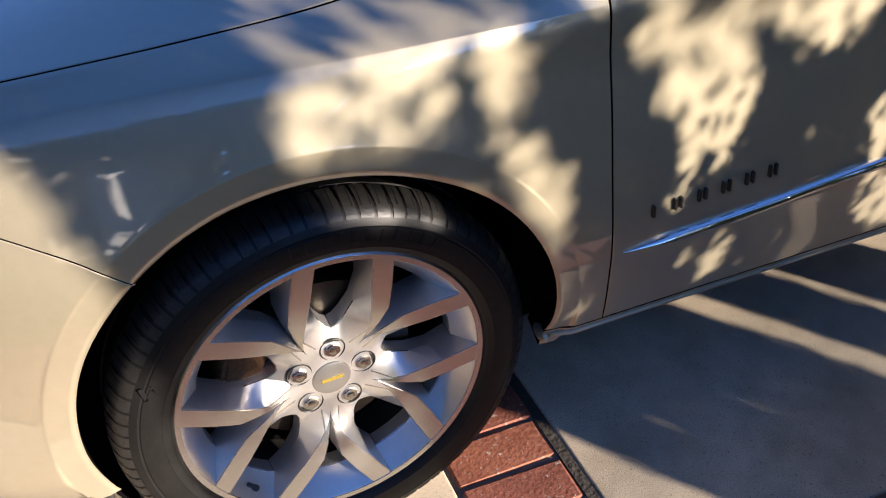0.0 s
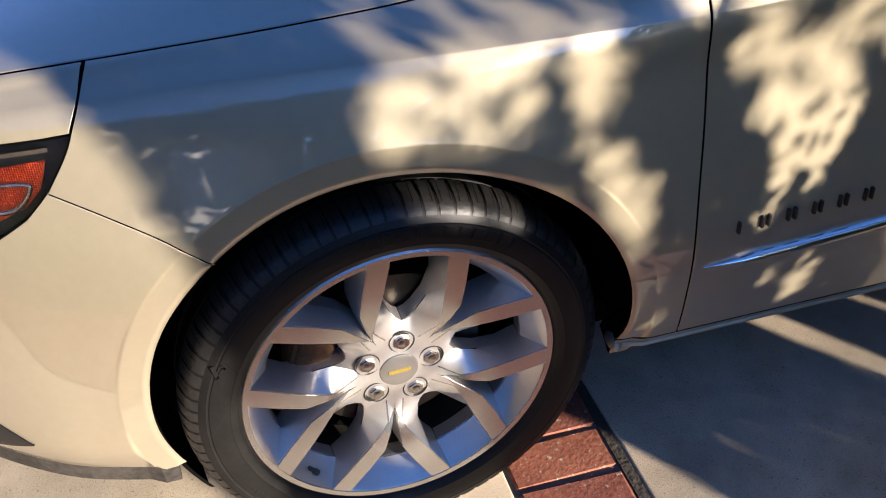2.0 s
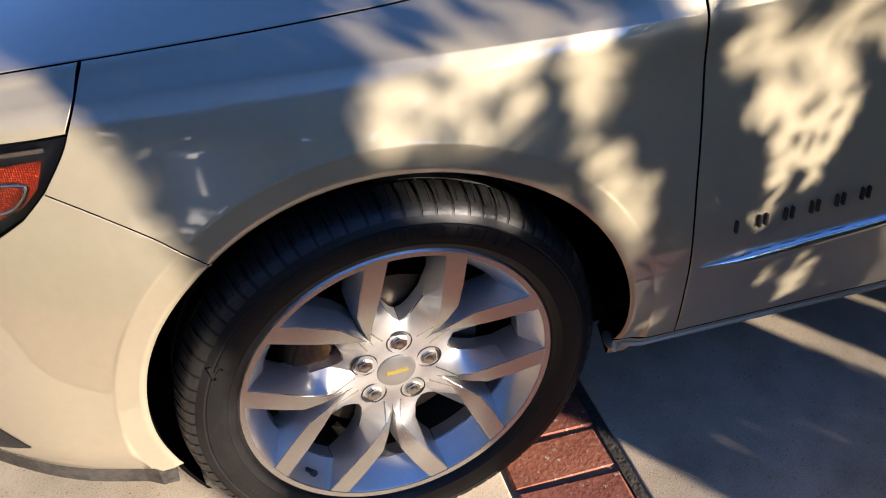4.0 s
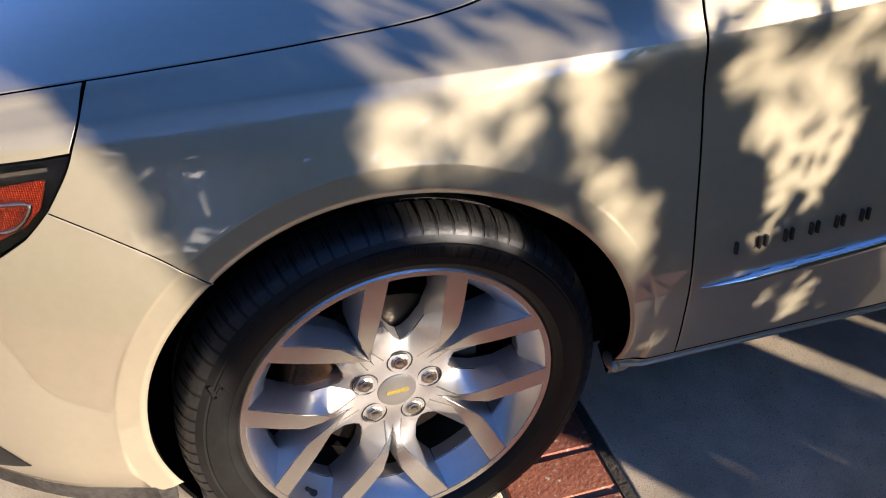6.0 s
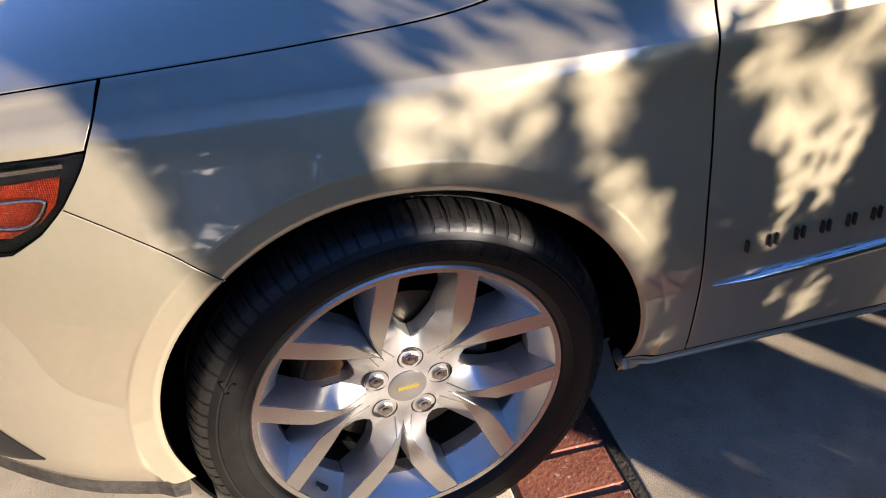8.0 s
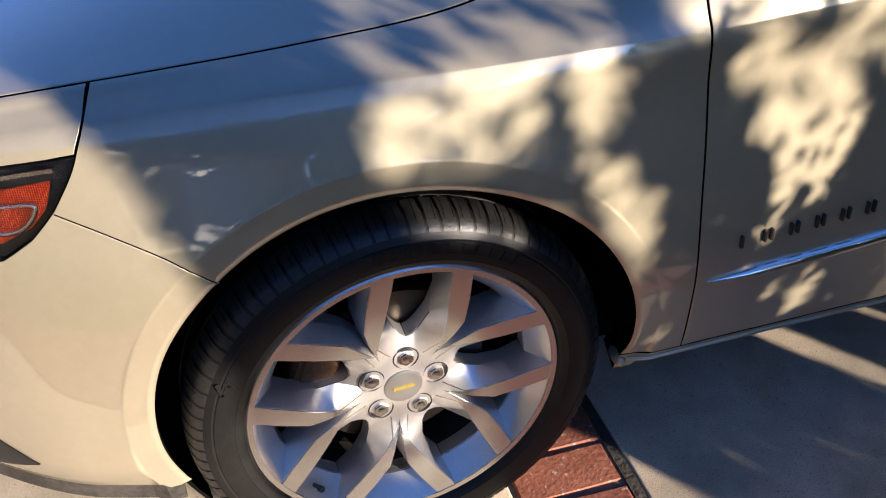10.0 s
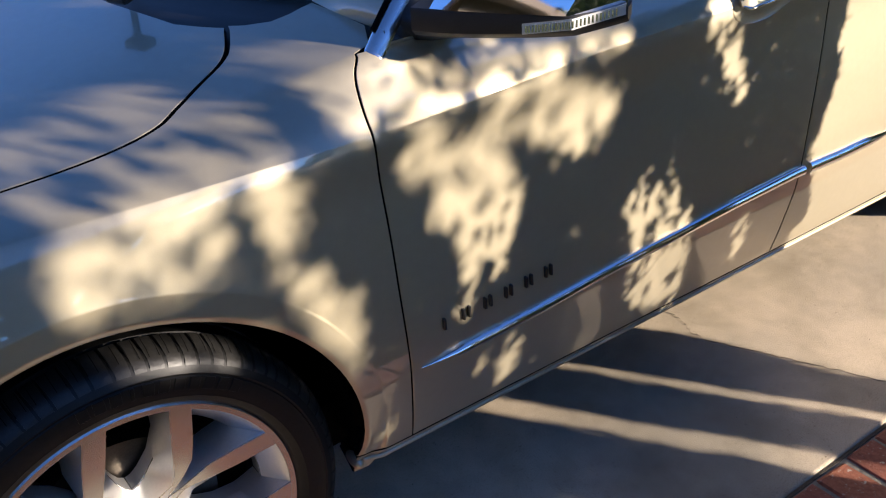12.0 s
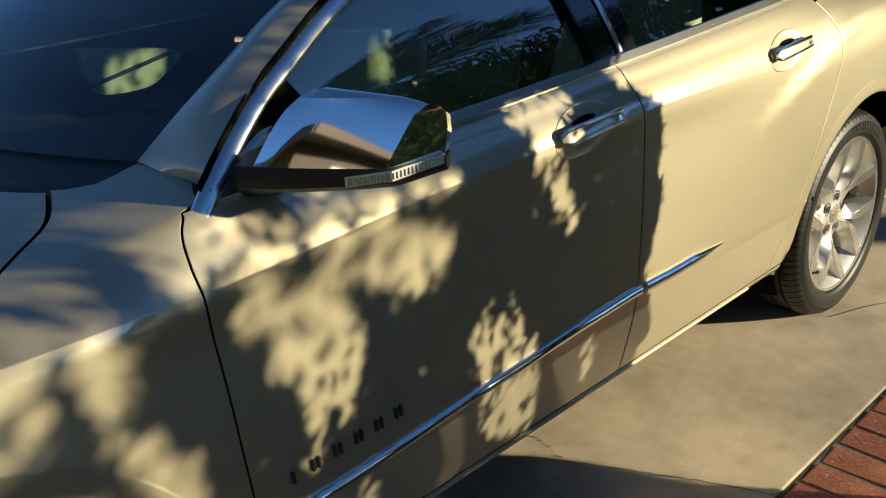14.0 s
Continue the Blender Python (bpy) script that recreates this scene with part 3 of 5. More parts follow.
    cyl(bm, 0.0042, 0.03, pose(0, 0, 0, 60, 0, 20), 10, bevel=0.001)
    cyl(bm, 0.006, 0.010, pose(0.004, -0.012, 0.006, 60, 0, 20), 10, bevel=0.001)
    v = part("valve", bm, BLACK, rim, "black valve cap")
    v.location = polar(0.232, 223, 0.012)
    # brake behind the spokes
    bm = bmesh.new()
    lathe(bm, [(0.07, 0.075), (0.08, 0.075), (0.082, 0.085), (0.160, 0.085), (0.160, 0.112), (0.07, 0.112)], 64)
    part("brake_disc", bm, STEEL, rim, "scored steel brake disc", smooth=30)
    bm = bmesh.new()
    lathe(bm, [(0.105, 0.066), (0.172, 0.066), (0.180, 0.08), (0.180, 0.13), (0.105, 0.13)], 14, closed=True, start=radians(128), span=radians(58))
    bmesh.ops.holes_fill(bm, edges=[e for e in bm.edges if e.is_boundary])
    bmesh.ops.bevel(bm, geom=[e for e in bm.edges if e.calc_face_angle(0) > 0.7], offset=0.006, segments=2, affect="EDGES")
    part("brake_caliper", bm, RUST, rim, "rusty brown brake caliper", smooth=40)
    # near-black disc fills in the shade behind the brake
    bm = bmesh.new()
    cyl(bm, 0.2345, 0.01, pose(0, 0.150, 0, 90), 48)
    part("back_plate", bm, LINERSHADE, rim)
    # wheelhouse lining behind the arch, near-black to carry its shade
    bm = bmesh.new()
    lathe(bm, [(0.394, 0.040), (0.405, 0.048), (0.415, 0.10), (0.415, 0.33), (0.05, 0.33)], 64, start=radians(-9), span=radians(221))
    ln = part("wheelhouse", bm, LINERSHADE, car, smooth=40)
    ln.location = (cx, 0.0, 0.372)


wheel(0.0, 2.26)
wheel(WB, 0.0)
for o in [o for o in car.children if o.name.split(".")[0] == "wheel"]:
    far = copy_thing(o, pose(o.location.x, 2 * MID, ZC, 0, 0, 180))

# near-black boxes under the cabin and inside the doors, added to keep the gaps dark
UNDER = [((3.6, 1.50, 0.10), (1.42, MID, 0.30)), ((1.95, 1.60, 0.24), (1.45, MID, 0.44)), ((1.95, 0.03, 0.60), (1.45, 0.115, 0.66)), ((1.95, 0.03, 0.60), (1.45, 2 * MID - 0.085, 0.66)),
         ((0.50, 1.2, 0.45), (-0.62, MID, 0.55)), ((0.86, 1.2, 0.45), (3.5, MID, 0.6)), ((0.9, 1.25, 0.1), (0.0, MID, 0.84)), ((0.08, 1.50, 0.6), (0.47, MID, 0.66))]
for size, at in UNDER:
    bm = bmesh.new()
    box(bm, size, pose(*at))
    part("underbody_shade", bm, LINERSHADE, car)

# ---------------------------------------------------------------- trim on the side
def on_side(x, z, off=0.0):
    x, z = np.atleast_1d(x).astype(float), np.atleast_1d(z).astype(float)
    v = vz(x, z)
    p, n = surf(x, v), normals(x, v)
    return p + n * off, n


def moulding(name, x0, x1, line, height, taper0, taper1, cut=0.0):
    bm = bmesh.new()
    n = 60
    xs = np.linspace(x0, x1, n)
    rings = []
    for i, x in enumerate(xs):
        h = height(x) * (min(1, (0.03 + (x - x0) / taper0)) if taper0 else 1) * (min(1, 0.03 + (x1 - x) / taper1) if taper1 else 1)
        zc = line(x)
        p, nn = on_side(x, zc, 0.0)
        p, nn = Vector(p[0]), Vector(nn[0])
        up = Vector((0, nn.z, -nn.y)).normalized()
        if up.z < 0:
            up = -up
        t = min(1.0, h / height(x) + 0.15)
        sec = [(-0.5, -0.002), (-0.5, 0.002), (-0.42, 0.0062), (-0.22, 0.0100), (0.02, 0.0116), (0.22, 0.0108), (0.38, 0.0080), (0.48, 0.0040), (0.5, -0.002)]
        rings.append([bm.verts.new(p + up * (a * h) + nn * (b * t)) for a, b in sec])
    m = len(rings[0])
    for a, b in zip(rings, rings[1:]):
        for j in range(m - 1):
            bm.faces.new((a[j], a[j + 1], b[j + 1], b[j]))
    bm.faces.new(rings[0]), bm.faces.new(rings[-1][::-1])
    return part(name, bm, CHROME, car, "long tapering chrome side moulding", smooth=50)


def mould_line(x):
    return float(np.interp(x, [0.50, 0.57, 0.70, 0.83, 0.98, 1.15, 1.32, 1.53, 1.70, 1.95], [0.484, 0.4845, 0.4905, 0.4995, 0.5115, 0.519, 0.529, 0.5365, 0.532, 0.532]))


moulding("door_moulding", 0.503, 1.562, mould_line, lambda x: float(np.interp(x, [0.5, 0.7, 1.2, 1.6], [0.022, 0.025, 0.024, 0.027])), 0.10, 0)
moulding("door_moulding", 1.582, 1.965, mould_line, lambda x: 0.031, 0, 0.16)

# six separate dark badge characters, as pairs of plain upright bars
STROKES = [[((0, 0), (0, 1))]] + [[((-0.32, 0), (-0.32, 1)), ((0.32, 0), (0.32, 1))]] * 5
for k, strokes in enumerate(STROKES):
    x0, z0 = 0.552 + 0.0472 * k, 0.5475 + 0.0028 * k
    p, nn = on_side(x0, z0)
    p, nn = Vector(p[0]), Vector(nn[0])
    ex = Vector((1, 0, 0.06)).normalized()
    ex = (ex - nn * ex.dot(nn)).normalized()
    ez = nn.cross(ex) * (1 if nn.cross(ex).z > 0 else -1)
    bm = bmesh.new()
    for (a0, b0), (a1, b1) in strokes:
        q0 = p + ex * (a0 * 0.019) + ez * (b0 * 0.0195) + nn * 0.003
        q1 = p + ex * (a1 * 0.019) + ez * (b1 * 0.0195) + nn * 0.003
        d = q1 - q0
        mid = (q0 + q1) / 2
        zz = d.normalized()
        m = Matrix((nn.cross(zz), nn, zz)).transposed().to_4x4()
        m.translation = mid
        box(bm, (0.0052, 0.008, d.length + 0.0035), m, 0.0012, 1)
    part("badge_bar", bm, BLACK, car, "raised dark chrome badge bars")

# door handles in shallow scoops
def handle(x0, x1, z0, z1, off):
    n = 24
    bm = bmesh.new()
    pts, ups = [], []
    for i in range(n + 1):
        t = i / n
        x, z = x0 + (x1 - x0) * t, z0 + (z1 - z0) * t
        p, nn = on_side(x, z)
        lift = 0.009 + 0.012 * math.sin(math.pi * min(1, max(0, t))) ** 0.4
        pts.append(Vector(p[0]) + Vector(nn[0]) * lift)
        ups.append(Vector(nn[0]))

    def sec(t):
        s = min(1, 0.45 + 9 * t, 0.55 + 12 * (1 - t))
        h = (0.0125 + 0.0035 * (1 - t)) * s

        def square(v):
            return math.copysign(abs(v) ** 0.55, v)
        return [(h * square(math.cos(a)), 0.0075 * square(math.sin(a)) * (0.7 + 0.3 * s)) for a in np.linspace(0, 2 * math.pi, 18, endpoint=False)]
    sweep(bm, pts, sec, ups)
    hd = part("door_handle", bm, PAINT, car, "body-coloured pull handle with chrome edges", smooth=50)
    for edge, thick in ((1, 0.0050), (-1, 0.0032)):
        bm = bmesh.new()
        rows = []
        for i in range(n + 1):
            t = i / n
            s = min(1, 0.45 + 9 * t, 0.55 + 12 * (1 - t))
            h = (0.0125 + 0.0035 * (1 - t)) * s
            d = (pts[min(i + 1, n)] - pts[max(i - 1, 0)]).normalized()
            over = d.cross(ups[i]).normalized()
            over = over if over.z > 0 else -over
            rows.append(pts[i] + over * (edge * h * 0.93) + ups[i] * 0.0055)
        sweep(bm, rows, [(thick * math.cos(a), thick * 0.8 * math.sin(a)) for a in np.linspace(0, 2 * math.pi, 10, endpoint=False)], ups)
        part("handle_edge", bm, CHROME, hd, "chrome handle edge", smooth=60)
    bm = bmesh.new()
    c, nn = on_side(x0 + (x1 - x0) * 0.84, z0 + (z1 - z0) * 0.84 - 0.002)
    m = look(Vector(c[0]) + Vector(nn[0]) * 0.0300, Vector(c[0]))
    cyl(bm, 0.006, 0.004, m, 16)
    part("lock", bm, SATIN, hd)
    # flat dark patch painting the shade behind the grip
    bm = bmesh.new()
    ring = []
    for k in range(24):
        t = 2 * math.pi * k / 24
        p, nn = on_side(x0 + (x1 - x0) * (0.45 + 0.19 * math.cos(t)), z0 + (z1 - z0) * (0.45 + 0.19 * math.cos(t)) + 0.019 + 0.0075 * math.sin(t))
        ring.append(bm.verts.new(Vector(p[0]) + Vector(nn[0]) * 0.0035))
    bm.faces.new(ring)
    part("handle_shade", bm, LINERSHADE, hd, "dark patch standing for the shade behind the grip")
    # scoop rim and its hollow
    cx, cz = (x0 + x1) / 2 - 0.012, (z0 + z1) / 2 - 0.001
    a, b = (x1 - x0) * 0.50, 0.050
    bm = bmesh.new()
    rings = []
    for k in range(40):
        t = 2 * math.pi * k / 40
        row = []
        for f, o in ((1.0, 0.0), (0.97, 0.0016), (0.94, 0.0006), (0.6, 0.0008), (0.0, 0.001)):
            p, nn = on_side(cx + a * f * math.cos(t), cz + b * f * math.sin(t) + 0.10 * a * f * math.cos(t))
            row.append(bm.verts.new(Vector(p[0]) + Vector(nn[0]) * o))
        rings.append(row)
    for k in range(40):
        p, q = rings[k], rings[(k + 1) % 40]
        for j in range(4):
            bm.faces.new((p[j], p[j + 1], q[j + 1], q[j]))
    part("handle_scoop", bm, PAINT, hd, smooth=60)


handle(1.258, 1.464, 0.965, 0.977, 0.0)
handle(2.160, 2.368, 0.986, 0.996, 0.0)

# bright strip and dark edge under the doors
xs = np.linspace(0.40, 2.20, 50)
bm = bmesh.new()
pts = [Vector(on_side(x, 0.3005, 0.002)[0][0]) for x in xs]
sweep(bm, pts, [(0.0035 * math.cos(a), 0.0048 * math.sin(a)) for a in np.linspace(0, 2 * math.pi, 10, endpoint=False)], (0, 0, 1))
part("sill_strip", bm, PAINT, car, smooth=60)
# blunt end of the sill behind the front wheel
bm = bmesh.new()
bmesh.ops.create_uvsphere(bm, u_segments=20, v_segments=12, radius=1.0, matrix=pose(0.391, 0.036, 0.293) @ Matrix.Diagonal((0.011, 0.026, 0.014, 1)))
part("sill_end", bm, PAINT, car, smooth=60)

# ---------------------------------------------------------------- front lamp
RED = mat("amber_reflector", (0.34, 0.028, 0.006), 0.28, 0.0, 0.6, var=0.25, scale=160, bump=0.002, bscale=420)
hn, hl = RED.node_tree.nodes, RED.node_tree.links
cell, hb, hc = hn.new("ShaderNodeTexVoronoi"), hn.new("ShaderNodeBump"), hn.new("ShaderNodeTexCoord")
cell.inputs["Scale"].default_value, cell.inputs["Randomness"].default_value = 330, 0.15
hb.inputs["Strength"].default_value, hb.inputs["Distance"].default_value = 1.0, 0.004
hl.new(hc.outputs["Object"], cell.inputs[0]), hl.new(cell.outputs[0], hb.inputs["Height"]), hl.new(hb.outputs[0], hn["Principled BSDF"].inputs["Normal"])
LENS = mat("clear_lens", (1, 1, 1), 0.02, 0.0, Transmission_Weight=1.0, IOR=1.3)
LAMPDARK = mat("lamp_bezel", (0.012, 0.012, 0.014), 0.22, coat=0.3)
lampface = np.vstack([side(LAMPEDGE)[::-1][8:], side(SEAM[::-1][:1]), side([(-0.475, 0.75), (-0.52, 0.72), (-0.60, 0.705), (-0.70, 0.70), (-0.78, 0.70), (-0.78, 0.80), (-0.70, 0.828), (-0.60, 0.838), (-0.50, 0.846), (-0.43, 0.853)])])
lamp = panel("headlamp", lampface, car, LAMPDARK, gap=0.004, lift=-0.016, label="wraparound headlamp with orange-red side reflector")
panel("lens", lampface, lamp, LENS, gap=0.0025, lift=-0.001, depth=0.012)
panel("reflector", side([(-0.435, 0.826), (-0.52, 0.812), (-0.66, 0.80), (-0.70, 0.745), (-0.60, 0.735), (-0.52, 0.742), (-0.475, 0.765), (-0.45, 0.79)]), lamp, RED, gap=0.0, lift=-0.011, depth=0.004, label="orange-red honeycomb reflector")
pts = [Vector(on_side(x, z, -0.006)[0][0]) for x, z in curve([(-0.70, 0.798), (-0.56, 0.790), (-0.472, 0.797), (-0.462, 0.788), (-0.488, 0.762), (-0.54, 0.756), (-0.70, 0.752)], 8)]
bm = bmesh.new()
sweep(bm, pts, [(0.004 * math.cos(a), 0.004 * math.sin(a)) for a in np.linspace(0, 2 * math.pi, 8, endpoint=False)], (0, -1, 0))
part("light_guide", bm, SATIN, lamp, smooth=60)
pts = [Vector(on_side(x, z, -0.004)[0][0]) for x, z in [(-0.425, 0.842), (-0.5, 0.833), (-0.6, 0.824), (-0.7, 0.815)]]
bm = bmesh.new()
sweep(bm, pts, [(-0.002, -0.003), (0.002, -0.003), (0.002, 0.003), (-0.002, 0.003)], (0, 0, 1))
part("bright_edge", bm, SATIN, lamp)
nose = np.vstack([side(LAMPEDGE)[::-1][:9], side([(-0.43, 0.853), (-0.50, 0.846), (-0.60, 0.838), (-0.70, 0.828)]), [(-0.70, 1.052), (-0.62, 1.056), (-0.5, 1.059), (-0.363, 1.0598)]])
panel("fender_nose", nose, car)

# fog recess and air dam under the bumper
panel("fog_recess", side([(-0.585, 0.325), (-0.605, 0.345), (-0.66, 0.395), (-0.78, 0.44), (-0.78, 0.30), (-0.66, 0.30)]), car, BLACK, gap=0, lift=0.002, depth=0.01, label="dark fog lamp recess")
SCUFFED = mat("scuffed_plastic", (0.030, 0.027, 0.024), 0.6, var=0.5, scale=9, second=(0.085, 0.076, 0.066), bump=0.0015, bscale=60)
bm = bmesh.new()
pts = []
for x in np.linspace(-0.92, -0.383, 24):
    p = surf([x], [0.2355])[0]
    pts.append((p[0], p[1] + 0.014, 0.214))
sweep(bm, pts, [(-0.006, -0.018), (0.006, -0.018), (0.012, 0.03), (-0.012, 0.03)], (0, 0, 1))
part("air_dam", bm, SCUFFED, car, "scuffed black air dam lip")

# ---------------------------------------------------------------- glasshouse
def glass(name, tint, facing=0.1, rough=0.0):
    """Tinted pane: reflects a little head-on and more at a slant."""
    m = bpy.data.materials.new(name)
    m.use_nodes = True
    n, lk = m.node_tree.nodes, m.node_tree.links
    n.remove(n["Principled BSDF"])
    g, tr, mix, lw = n.new("ShaderNodeBsdfGlossy"), n.new("ShaderNodeBsdfTransparent"), n.new("ShaderNodeMixShader"), n.new("ShaderNodeLayerWeight")
    pw, ma = n.new("ShaderNodeMath"), n.new("ShaderNodeMath")
    g.inputs["Roughness"].default_value = rough
    tr.inputs["Color"].default_value = (*tint, 1)
    lw.inputs["Blend"].default_value = 0.5
    pw.operation, ma.operation = "POWER", "MULTIPLY_ADD"
    pw.inputs[1].default_value = 4.0
    ma.inputs[1].default_value, ma.inputs[2].default_value = 1 - facing, facing
    lk.new(lw.outputs["Facing"], pw.inputs[0]), lk.new(pw.outputs[0], ma.inputs[0]), lk.new(ma.outputs[0], mix.inputs[0])
    lk.new(tr.outputs[0], mix.inputs[1]), lk.new(g.outputs[0], mix.inputs[2])
    lk.new(mix.outputs[0], n["Material Output"].inputs[0])
    return m


GLASS = glass("tinted_glass", (0.58, 0.66, 0.58), 0.30)
DARKGLASS = glass("privacy_glass", (0.46, 0.50, 0.46), 0.10)
# far panes darkened so that the cabin reads as shaded
FARGLASS = glass("darkened_far_glass", (0.14, 0.16, 0.15))
SCREEN = glass("windscreen_glass", (0.45, 0.53, 0.48), 0.09)
SEAT = mat("seat_leather", (0.62, 0.70, 0.46), 0.55, var=0.12, scale=30, bump=0.0008, bscale=220)
CABIN = mat("cabin_plastic", (0.020, 0.021, 0.022), 0.7, var=0.2, scale=30, bump=0.0006, bscale=300)

CH = curve([(0.490, 0.026, 1.016), (0.522, 0.034, 1.052), (0.563, 0.050, 1.087), (0.639, 0.075, 1.147), (0.718, 0.100, 1.192), (0.885, 0.150, 1.276), (1.10, 0.200, 1.355), (1.40, 0.240, 1.415), (1.80, 0.255, 1.435), (2.20, 0.245, 1.41), (2.50, 0.22, 1.35)], 6)
WS = curve([(0.494, 0.200, 1.072), (0.566, 0.185, 1.136), (0.658, 0.182, 1.201), (0.803, 0.216, 1.278), (1.018, 0.265, 1.363), (1.234, 0.299, 1.416)], 6)
BELT = [(x, *surf([x], [1.058])[0][1:]) for x in np.linspace(0.515, 2.50, 40)]


def strip(name, a, b, rows, material, parent, bulge=0.0, smooth=60, label="", thick=0.0, skew=1.0, lead=1.0):
    """A sheet ruled between two lines, swollen outwards in its middle."""
    bm = bmesh.new()
    a, b = np.array(a), np.array(b)
    n = 48
    ta, tb = np.linspace(0, len(a) - 1, n), np.linspace(0, len(b) - 1, n)
    A = np.stack([np.interp(ta, np.arange(len(a)), a[:, k]) for k in range(3)], 1)
    B = np.stack([np.interp(tb, np.arange(len(b)), b[:, k]) for k in range(3)], 1)
    d = np.gradient(A, axis=0)
    nn = np.cross(d, B - A)
    nn /= np.linalg.norm(nn, axis=1)[:, None]
    grid = []
    ease = np.clip(np.arange(n) / 9, lead, 1)[:, None]
    for j in range(rows + 1):
        t = j / rows
        grid.append([bm.verts.new(Vector(p)) for p in A + (B - A) * t + nn * ease * (bulge * math.sin(math.pi * t ** skew))])
    for p, q in zip(grid, grid[1:]):
        for i in range(n - 1):
            bm.faces.new((p[i], p[i + 1], q[i + 1], q[i]))
    if thick:
        bmesh.ops.solidify(bm, geom=bm.faces[:], thickness=thick)
    return part(name, bm, material, parent, label, smooth)


def mirrored(pts):
    return [(x, 2 * MID - y, z) for x, y, z in pts]


def tube(name, pts, sec, material, parent, up=(0, 0, 1), label="", smooth=50):
    bm = bmesh.new()
    sweep(bm, pts, sec, up)
    return part(name, bm, material, parent, label, smooth)


PILLAR_OUT = [(0.532, 0.070, 1.045)]
for i, (x, y, z) in enumerate(CH[8:43]):
    f = min(1.0, i / 15)
    PILLAR_OUT.append((x - 0.017 * f, y + 0.008 - 0.012 * f, z + 0.003 + 0.021 * f))
strip("front_pillar", PILLAR_OUT, WS, 12, PAINT, car, bulge=0.010, lead=0.3, skew=1.15)
strip("front_pillar", mirrored(PILLAR_OUT), mirrored(WS), 12, PAINT, car, bulge=-0.010, lead=0.3, skew=1.15)
# bright trim round the side windows
flat = [(-0.013, -0.003), (-0.013, 0.004), (-0.009, 0.009), (0.009, 0.009), (0.013, 0.004), (0.013, -0.003)]
tube("window_trim", CH, [(a * 1.25, b) for a, b in flat], SATIN, car, up=[Vector((-0.50, -0.78, 0.36)).normalized()] * len(CH), label="bright chrome window surround")
tube("pillar_gap", [(x - 0.010, y + 0.004, z + 0.016) for x, y, z in CH[4:43]], [(0.004 * math.cos(a), 0.004 * math.sin(a)) for a in np.linspace(0, 6.28, 8, endpoint=False)], LINERSHADE, car)
tube("belt_trim", [(x, y + 0.002, z + 0.010) for x, y, z in BELT], flat, SATIN, car, up=[Vector((0, -0.88, 0.47)).normalized()] * len(BELT), label="bright chrome belt moulding")
# panes
xs = np.linspace(0.58, 1.475, 30)
low = [(x, float(np.interp(x, [b[0] for b in BELT], [b[1] for b in BELT])) + 0.020, float(np.interp(x, [b[0] for b in BELT], [b[2] for b in BELT])) - 0.004) for x in xs]
CHX = CH[:, 0]
high = [(x, float(np.interp(x, CHX, CH[:, 1])) + 0.012, float(np.interp(x, CHX, CH[:, 2])) - 0.006) for x in xs]
strip("front_side_window", low, high, 8, GLASS, car, bulge=0.014, label="tinted front door window glass")
xs = np.linspace(1.635, 2.46, 30)
low = [(x, float(np.interp(x, [b[0] for b in BELT], [b[1] for b in BELT])) + 0.020, float(np.interp(x, [b[0] for b in BELT], [b[2] for b in BELT])) - 0.004) for x in xs]
high = [(x, float(np.interp(x, CHX, CH[:, 1])) + 0.012, float(np.interp(x, CHX, CH[:, 2])) - 0.006) for x in xs]
strip("rear_side_window", low, high, 8, DARKGLASS, car, bulge=0.014, label="dark rear door window glass")


def post(x0l, x1l, x0h, x1h, off, material, name):
    bm = bmesh.new()
    rows = []
    for t in np.linspace(0, 1, 10):
        z = 1.066 + t * 0.33
        y = 0.034 + off + 0.185 * t ** 1.25
        row = []
        for x in (x0l + (x0h - x0l) * t, x1l + (x1h - x1l) * t):
            row += [Vector((x, y, z))]
        a, b = row
        rows.append([bm.verts.new(q) for q in (a + Vector((0, 0.03, 0)), a + Vector((0, 0.003, 0)), a + Vector((0.004, 0, 0)), b + Vector((-0.004, 0, 0)), b + Vector((0, 0.003, 0)), b + Vector((0, 0.03, 0)))])
    for p, q in zip(rows, rows[1:]):
        for j in range(5):
            bm.faces.new((p[j], p[j + 1], q[j + 1], q[j]))
    return part(name, bm, material, car, smooth=30)


post(1.478, 1.560, 1.41, 1.50, 0.0, GLOSSBLACK, "door_pillar_cover")
post(1.585, 1.640, 1.525, 1.59, 0.0, GLOSSBLACK, "door_pillar_cover")
post(1.566, 1.584, 1.506, 1.522, -0.004, SATIN, "pillar_strip")

# windscreen, cowl, roof and rear
bm = bmesh.new()
n = 40
left, right = np.array(WS), np.array(mirrored(WS))
rows = []
for j in range(25):
    t = j / 24
    l = np.array([np.interp(t * (len(left) - 1), np.arange(len(left)), left[:, k]) for k in range(3)])
    r = l * [1, -1, 1] + [0, 2 * MID, 0]
    bow = 0.17 * (1 - t) + 0.08 * t
    rows.append([bm.verts.new((l[0] - bow * (1 - (2 * s - 1) ** 2), l[1] + (r[1] - l[1]) * s, l[2] + 0.045 * t * (1 - (2 * s - 1) ** 2))) for s in np.linspace(0, 1, n)])
for p, q in zip(rows, rows[1:]):
    for i in range(n - 1):
        bm.faces.new((p[i], p[i + 1], q[i + 1], q[i]))
part("windscreen", bm, SCREEN, car, "dark tinted windscreen glass", smooth=60)
bm = bmesh.new()
cow = []
